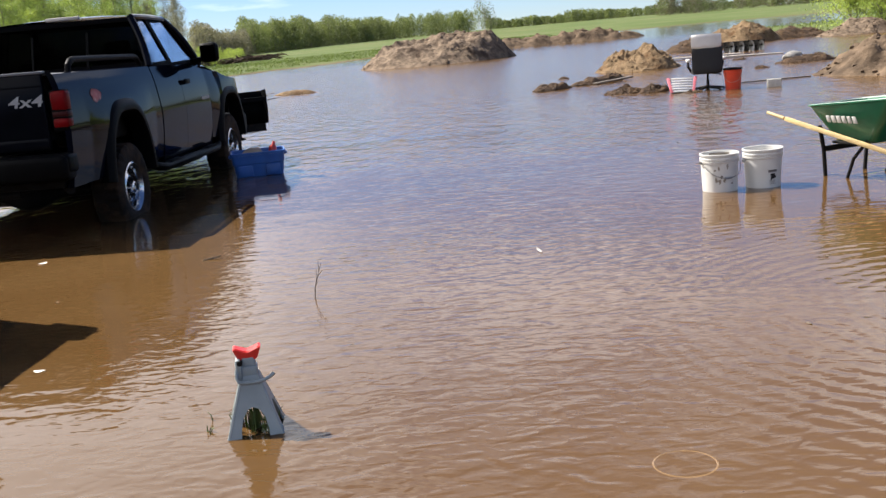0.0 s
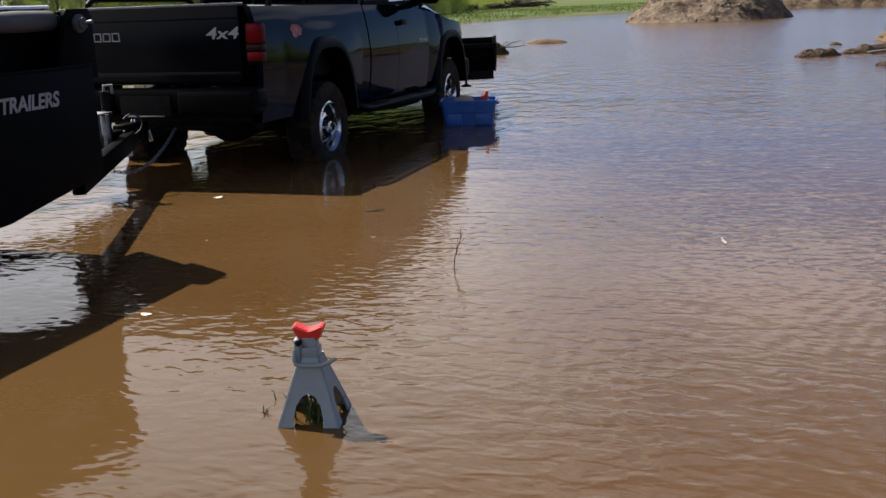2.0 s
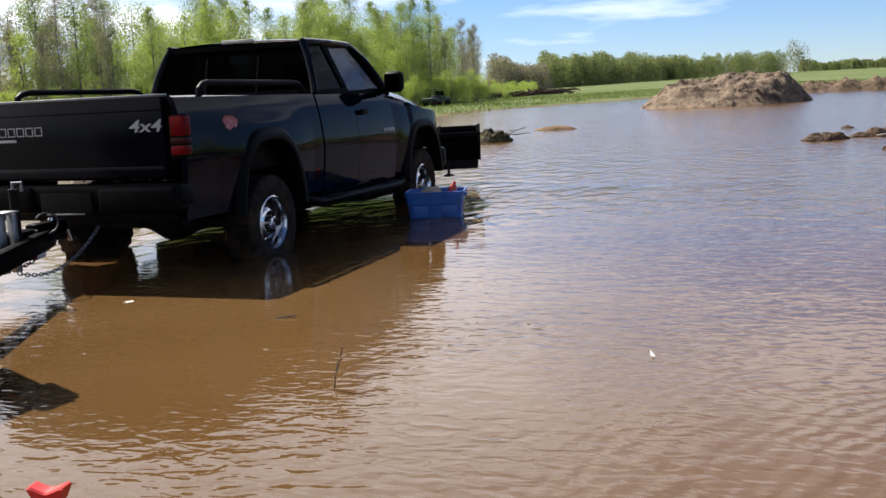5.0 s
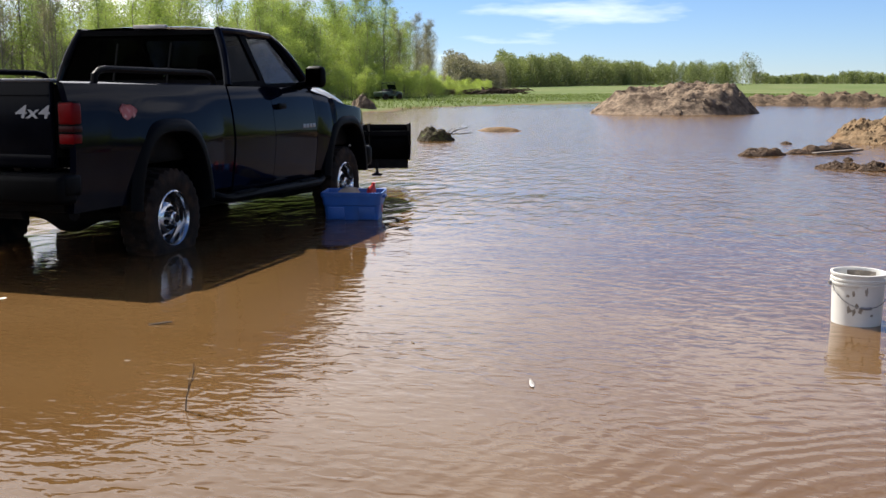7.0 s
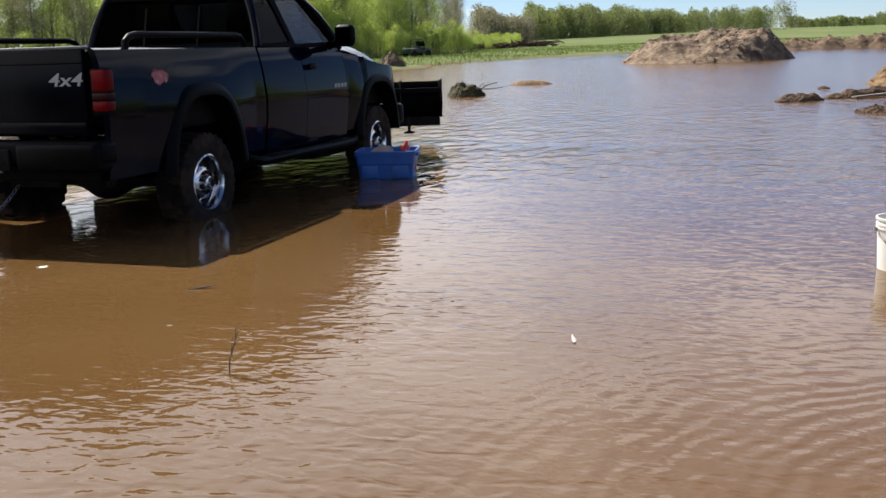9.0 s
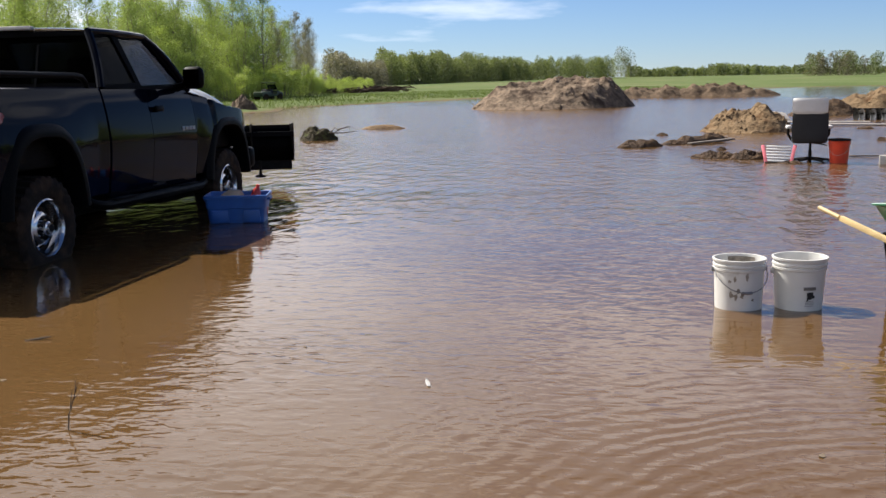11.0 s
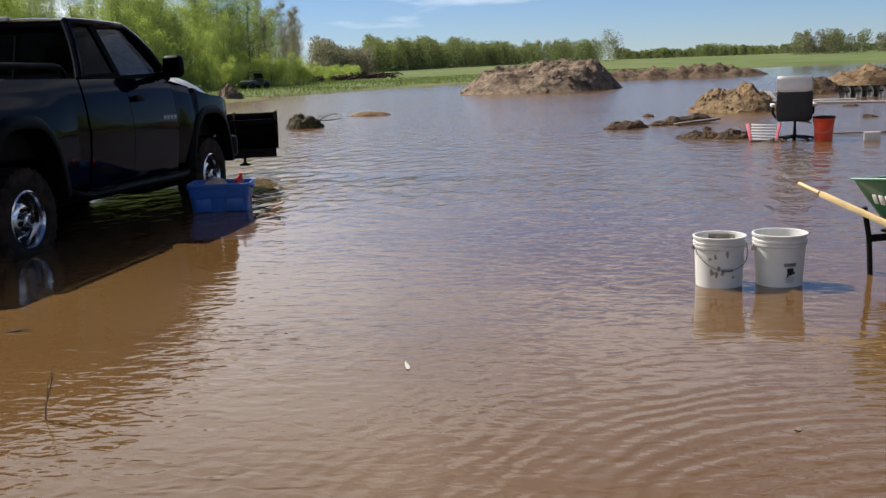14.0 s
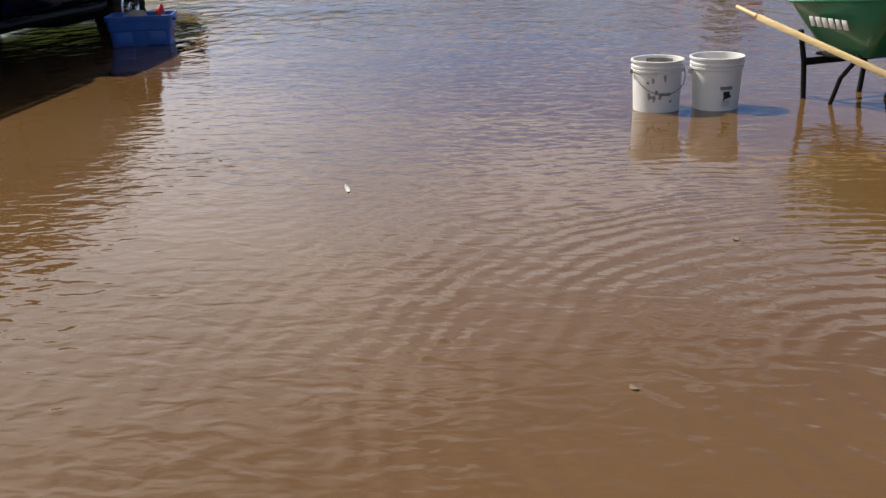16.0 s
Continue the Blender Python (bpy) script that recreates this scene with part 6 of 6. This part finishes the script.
KINDS = {
    "willow": [make_tree("willow_tree", tree_mesh("willow", 100 + k, 5.8 + 0.6 * k, 2.6, 8500, 0.058, M_LEAF_BRIGHT if k < 1 else M_LEAF_MID, 0.08, 20, 3, 0.08), "young willow tree in bright spring leaf", "woods on the bank") for k in range(3)],
    "birch": [make_tree("bare_birch_tree", tree_mesh("birch", 120 + k, 7.6 + 0.6 * k, 1.7, 8500, 0.040, M_LEAF_OLIVE, 0.065, 30, 1 + k % 2, 0.22, 0.03), "slender grey tree with buds and few leaves", "woods on the bank") for k in range(3)],
    "poplar": [make_tree("poplar_tree", tree_mesh("poplar", 140 + k, 7.6 + 0.6 * k, 2.1, 5500, 0.058, M_LEAF_DEEP, 0.09, 26, 1, 0.20, 0.03), "tall poplar tree in thin spring leaf", "woods on the bank") for k in range(2)],
    "shrub": [make_tree("willow_shrub", tree_mesh("shrub", 160 + k, 2.4 + 0.5 * k, 1.5, 7000, 0.05, M_LEAF_BRIGHT, 0.03, 18, 5, 0.03, 0.12), "bright green willow shrub", "shrubs on the bank", "shrub") for k in range(3)],
}
used = {k: 0 for k in KINDS}
rng = random.Random(77)


def plant(kind, x, y, s=1.0):
    k = used[kind]
    used[kind] += 1
    src = KINDS[kind][k % len(KINDS[kind])]
    m = pose(x, y, float(ground_height(x, y)) - 0.05, 0, 0, rng.uniform(0, 360)) @ Matrix.Diagonal((s, s, s, 1))
    if k < len(KINDS[kind]):
        src.matrix_world = m
        return
    t = copy_thing(src, m)
    t.scale = (s, s, s)


def along(line, count, kinds, depth, s0, s1):
    pts = [Vector((*p, 0)) for p in line]
    lens = [(b - a).length for a, b in zip(pts, pts[1:])]
    for k in range(count):
        d = (k + rng.random()) / count * sum(lens)
        i = 0
        while d > lens[i] and i < len(lens) - 1:
            d -= lens[i]
            i += 1
        a, b = pts[i], pts[i + 1]
        n = Vector((-(b - a).y, (b - a).x, 0)).normalized()
        p = a.lerp(b, min(1, d / lens[i])) + n * rng.uniform(0, depth)
        plant(rng.choice(kinds), p.x, p.y, rng.uniform(s0, s1))


# the line runs from the near left of the truck to the far end of the wood; depth goes away from the water
along([(-38, 2), (-33, 20), (-29.5, 31), (-28, 36)], 90, ["birch"], 12, 0.58, 0.84)
along([(-33, 8), (-28, 25), (-25, 38)], 9, ["shrub", "shrub", "birch"], 3, 0.5, 0.7)
along([(-32, 33), (-26, 40), (-23.5, 50), (-22.0, 62), (-22.5, 72)], 64, ["willow", "willow", "willow", "poplar"], 6, 0.60, 0.98)
along([(-28, 42), (-27, 60), (-26, 74)], 34, ["poplar", "willow", "willow", "birch"], 8, 0.78, 1.06)
along([(-22.5, 70), (-25, 82), (-29, 95)], 16, ["willow", "birch", "birch", "poplar"], 5, 0.55, 0.85)
along([(-22.5, 46), (-20.8, 60), (-20.8, 72)], 26, ["shrub"], 3.0, 0.55, 1.0)
along([(-20.8, 72), (-22, 84), (-24, 100), (-27, 112)], 56, ["shrub"], 5.0, 0.28, 0.55)
along([(-21.8, 68), (-23.2, 80), (-25, 86)], 7, ["birch"], 3, 0.55, 0.78)
along([(18.2, 36.5), (21, 34), (25, 33), (32, 33)], 34, ["shrub"], 6, 0.9, 1.5)
along([(23, 39), (29, 39), (34, 40)], 7, ["willow"], 4, 0.55, 0.8)


def far_wood(name, line, depth, height, count, size, mats, label, seed, wave=0.25, foot=0.05, gap=0.9):
    """Woods so far off that single trees merge: trunks and leaf clusters in one mesh."""
    g = np.random.default_rng(seed)
    line = np.array(line, float)
    seg = np.linalg.norm(np.diff(line, axis=0), axis=1)
    total = seg.sum()
    trees = int(total / gap)
    s = g.uniform(0, total, trees)
    cum = np.r_[0, np.cumsum(seg)]
    tx, ty = np.interp(s, cum, line[:, 0]), np.interp(s, cum, line[:, 1])
    away = np.stack([tx - 4, ty + 7], 1)
    away /= np.linalg.norm(away, axis=1)[:, None]
    push = g.uniform(0, depth, trees)[:, None]
    tx, ty = tx + away[:, 0] * push[:, 0], ty + away[:, 1] * push[:, 0]
    th = height * np.interp(s, np.linspace(0, total, 14), 1 + wave * g.uniform(-1, 0.8, 14)) * g.uniform(0.72, 1.12, trees)
    tz = ground_height(tx, ty)
    k = g.integers(0, trees, count)
    f = foot + (1 - foot) * g.beta(1.6, 1.5, count)
    rad = 0.38 * th[k] * np.sqrt(np.clip(1.05 - f, 0.02, 1)) * 0.95
    ang = g.uniform(0, 2 * np.pi, count)
    rr = rad * np.sqrt(g.uniform(0, 1, count))
    pos = np.stack([tx[k] + rr * np.cos(ang), ty[k] + rr * np.sin(ang), tz[k] + th[k] * f], 1)
    u = g.normal(0, 1, (count, 3))
    u /= np.linalg.norm(u, axis=1)[:, None]
    w = np.cross(u, g.normal(0, 1, (count, 3)))
    w /= np.linalg.norm(w, axis=1)[:, None]
    sc = (size * g.uniform(0.5, 1.4, count))[:, None]
    verts = np.stack([pos - u * sc, pos + w * sc * 0.8, pos + u * sc], 1).reshape(-1, 3)
    faces = np.arange(count * 3).reshape(-1, 3)
    # trunks, as slim three-sided posts
    tv, tf = [], []
    for i in range(trees):
        b0 = count * 3 + 6 * i
        for zz, rad_t in ((-0.2, 0.06), (th[i] * 0.92, 0.02)):
            for j in range(3):
                tv.append((tx[i] + rad_t * math.cos(2.1 * j), ty[i] + rad_t * math.sin(2.1 * j), tz[i] + zz))
        for j in range(3):
            tf.append((b0 + j, b0 + (j + 1) % 3, b0 + 3 + (j + 1) % 3, b0 + 3 + j))
    me = bpy.data.meshes.new(name)
    me.from_pydata(verts.tolist() + tv, [], faces.tolist() + tf)
    for m in mats:
        me.materials.append(m)
    idx = np.zeros(count + len(tf), np.int32)
    idx[:count] = np.where(np.isin(k % 5, (0, 3)), 1, 0) if len(mats) > 2 else 0
    idx[count:] = len(mats) - 1
    me.polygons.foreach_set("material_index", idx)
    tagged(new(name, me), label, "woods", kind="stuff")


far_wood("far_woods", [(-30, 105), (-40, 150), (-45, 190)], 30, 4.7, 90000, 0.15, [M_LEAF_FARDARK, M_LEAF_OLIVE, M_BARK], "grey-brown wood of bare trees beyond the field", 1, 0.15, 0.0, 0.4)
far_wood("far_woods", [(-46, 190), (-42, 250), (-30, 310), (-4, 330)], 40, 7.1, 230000, 0.21, [M_LEAF_FAR, M_LEAF_FARMID, M_BARK], "green wood at the far side of the field", 2, 0.12, 0.0, 0.35)
far_wood("far_woods", [(-2, 300), (3, 304)], 6, 9.5, 2200, 0.22, [M_LEAF_OLIVE, M_LEAF_FARMID, M_BARK], "taller thin trees at the end of the far wood", 3, 0.1)
far_wood("far_woods", [(0, 420), (60, 500), (150, 560)], 60, 4.6, 70000, 0.42, [M_LEAF_FAR, M_LEAF_FARMID, M_BARK], "low line of trees along the horizon", 4, 0.35, 0.0, 0.3)
far_wood("far_woods", [(52, 300), (80, 290), (130, 250), (170, 190)], 30, 6.4, 80000, 0.27, [M_LEAF_FAR, M_LEAF_FARDARK, M_BARK], "wood beyond the rising field", 5, 0.25, 0.0, 0.5)
far_wood("far_woods", [(-60, 150), (-90, 60), (-110, -60), (-90, -190), (30, -240), (150, -190), (210, -40), (190, 170)], 50, 7.0, 90000, 0.6, [M_LEAF_FAR, M_LEAF_FARDARK, M_BARK], "woods round the flooded land", 6)

far_wood("far_woods", [(-52, -10), (-47, 25), (-42, 55), (-40, 85), (-42, 110)], 8, 7.0, 110000, 0.12, [M_LEAF_FARDARK, M_LEAF_OLIVE, M_BARK], "depth of the grey wood behind the bank", 7, 0.15, 0.0, 0.5)

# brush pile along the bank
bm = bmesh.new()
rng = random.Random(15)
for k in range(240):
    t = rng.random()
    x, y = -24.4 + 4.9 * t + rng.uniform(-1, 1), 80 + 17 * t + rng.uniform(-0.8, 0.8)
    z = float(ground_height(x, y)) + rng.uniform(0.02, 0.45)
    a, l = rng.uniform(-0.5, 0.5) + 1.2, rng.uniform(0.4, 1.3)
    d = Vector((math.cos(a), math.sin(a), rng.uniform(-0.25, 0.25))) * l
    add_tube(bm, [Vector((x, y, z)) - d, (x, y, z), Vector((x, y, z)) + d], [0.05, 0.06, 0.03], 4)
solid("brush_pile", bm, M_DARKMUD, Matrix(), "long low pile of dark brush on the bank", "brush pile", kind="stuff")

# reeds and grass tufts at the waterline
g = np.random.default_rng(8)
n = 60000
x, y = g.uniform(-26, 10, n), g.uniform(28, 112, n)
keep = (shore_distance(x, y) > 0.5) & (shore_distance(x, y) < 9 + 12 * g.random(n))
x, y = x[keep], y[keep]
x2, y2 = g.uniform(14, 36, 5000), g.uniform(30, 60, 5000)
keep = (shore_distance(x2, y2) > 0.2) & (shore_distance(x2, y2) < 6)
x, y = np.r_[x, x2[keep]], np.r_[y, y2[keep]]
z = ground_height(x, y)
m_ = len(x)
hgt = g.uniform(0.05, 0.18, m_)
wid = g.uniform(0.015, 0.04, m_)
ang = g.uniform(0, np.pi, m_)
dx, dy = np.cos(ang) * wid, np.sin(ang) * wid
lx, ly = g.normal(0, 0.08, m_), g.normal(0, 0.08, m_)
verts = np.stack([np.stack([x - dx, y - dy, z - 0.02], 1), np.stack([x + dx, y + dy, z - 0.02], 1), np.stack([x + lx, y + ly, z + hgt], 1)], 1).reshape(-1, 3)
me = bpy.data.meshes.new("grass")
me.from_pydata(verts.tolist(), [], np.arange(m_ * 3).reshape(-1, 3).tolist())
me.materials.append(leaf_material("bank_grass", (0.085, 0.125, 0.030)))
tagged(new("grass", me), "tufts of fresh green grass along the waterline", "grass", kind="stuff")

# ---- small things on the water ----
rng = random.Random(21)
twig = bmesh.new()
add_tube(twig, [(0, 0, -0.05), (0.012, 0, 0.06), (0.03, 0.01, 0.12), (0.055, 0.01, 0.19)], [0.0034, 0.003, 0.0022, 0.0012], 6)
for p, q in (((0.02, 0, 0.085), (0.028, 0.01, 0.165)), ((0.03, 0.01, 0.12), (0.062, 0.01, 0.155)), ((0.012, 0, 0.06), (0.036, -0.01, 0.10)), ((0.04, 0.01, 0.15), (0.04, 0.02, 0.205))):
    add_tube(twig, [p, q], [0.0025, 0.001], 5)
solid("twig", twig, M_TWIG, pose(2.217, -3.527, 0), "thin forked twig standing up out of the water", "twig")
stick = bmesh.new()
add_tube(stick, [(-0.06, 0, 0.0), (0.0, 0.012, 0.006), (0.07, 0.02, 0.014)], [0.006, 0.007, 0.004], 6)
solid("floating_stick", stick, M_TWIG, pose(1.278, -2.255, 0.0, 0, 0, 15), "short dark stick afloat in the shallow water", "stick")
for k in range(3):
    st = bmesh.new()
    a = (0.5, 1.1, -0.3)[k]
    add_tube(st, [(0, 0, 0.05), (0.3 * math.cos(a), 0.1, 0.05 + 0.18 * (k != 2)), (0.62 * math.cos(a), 0.12, 0.08 + 0.22 * (k == 0))], [0.014, 0.011, 0.006], 5)
    solid("branch", st, M_TWIG, pose(-2.75 + 0.05 * k, 16.0 - 0.1 * k, 0.02 + 0.05 * k), "bare branch sticking out of the mud clump", "branch", "branches in the mud clump")
feather = bmesh.new()
rows = []
for k in range(13):
    t = k / 12
    w = 0.014 * math.sin(math.pi * min(1, 0.08 + t * 0.95)) ** 0.7
    x = -0.055 + 0.11 * t
    rows.append([(x, -w, 0.006 + 0.018 * t * t), (x, 0, 0.010 + 0.02 * t * t), (x, w, 0.007 + 0.022 * t * t)])
add_grid(feather, rows)
bmesh.ops.solidify(feather, geom=feather.faces[:], thickness=0.002)
f = solid("feather", feather, M_FEATHER, pose(3.50, -2.75, 0.0, 0, 0, 110) @ Matrix.Diagonal((0.72, 0.72, 0.72, 1)), "small white feather afloat on the water", "feather")
ring = bmesh.new()
add_tube(ring, [(0.098 * math.cos(a), 0.098 * math.sin(a), 0) for a in [2 * math.pi * k / 40 for k in range(41)]], 0.007, 8, cap=False)
solid("plastic_ring", ring, M_RING, pose(3.82, -5.955, -0.0058), "silt-covered ring of a bucket lid awash in the water", "ring")
for k, (x, y, r0) in enumerate(((1.10, -4.55, 0.018), (-0.05, -1.95, 0.022), (0.6, -3.2, 0.010), (2.75, -2.2, 0.008), (1.55, -2.95, 0.010), (5.05, -3.4, 0.012), (4.6, -4.6, 0.010))):
    bm = bmesh.new()
    pts = [bm.verts.new((r0 * (1.6 + 0.3 * math.sin(3 * a)) * math.cos(a), r0 * math.sin(a), 0.003 + 0.002 * math.cos(2 * a))) for a in [2 * math.pi * j / 12 for j in range(12)]]
    bm.faces.new(pts)
    bmesh.ops.solidify(bm, geom=bm.faces[:], thickness=0.0015)
    solid("floating_leaf", bm, M_FEATHER if k < 2 else M_TWIG, pose(x, y, 0, 0, 0, 50 * k), "pale scrap afloat on the water" if k < 2 else "small dark dead leaf afloat on the water", "leaf", "scraps on the water")
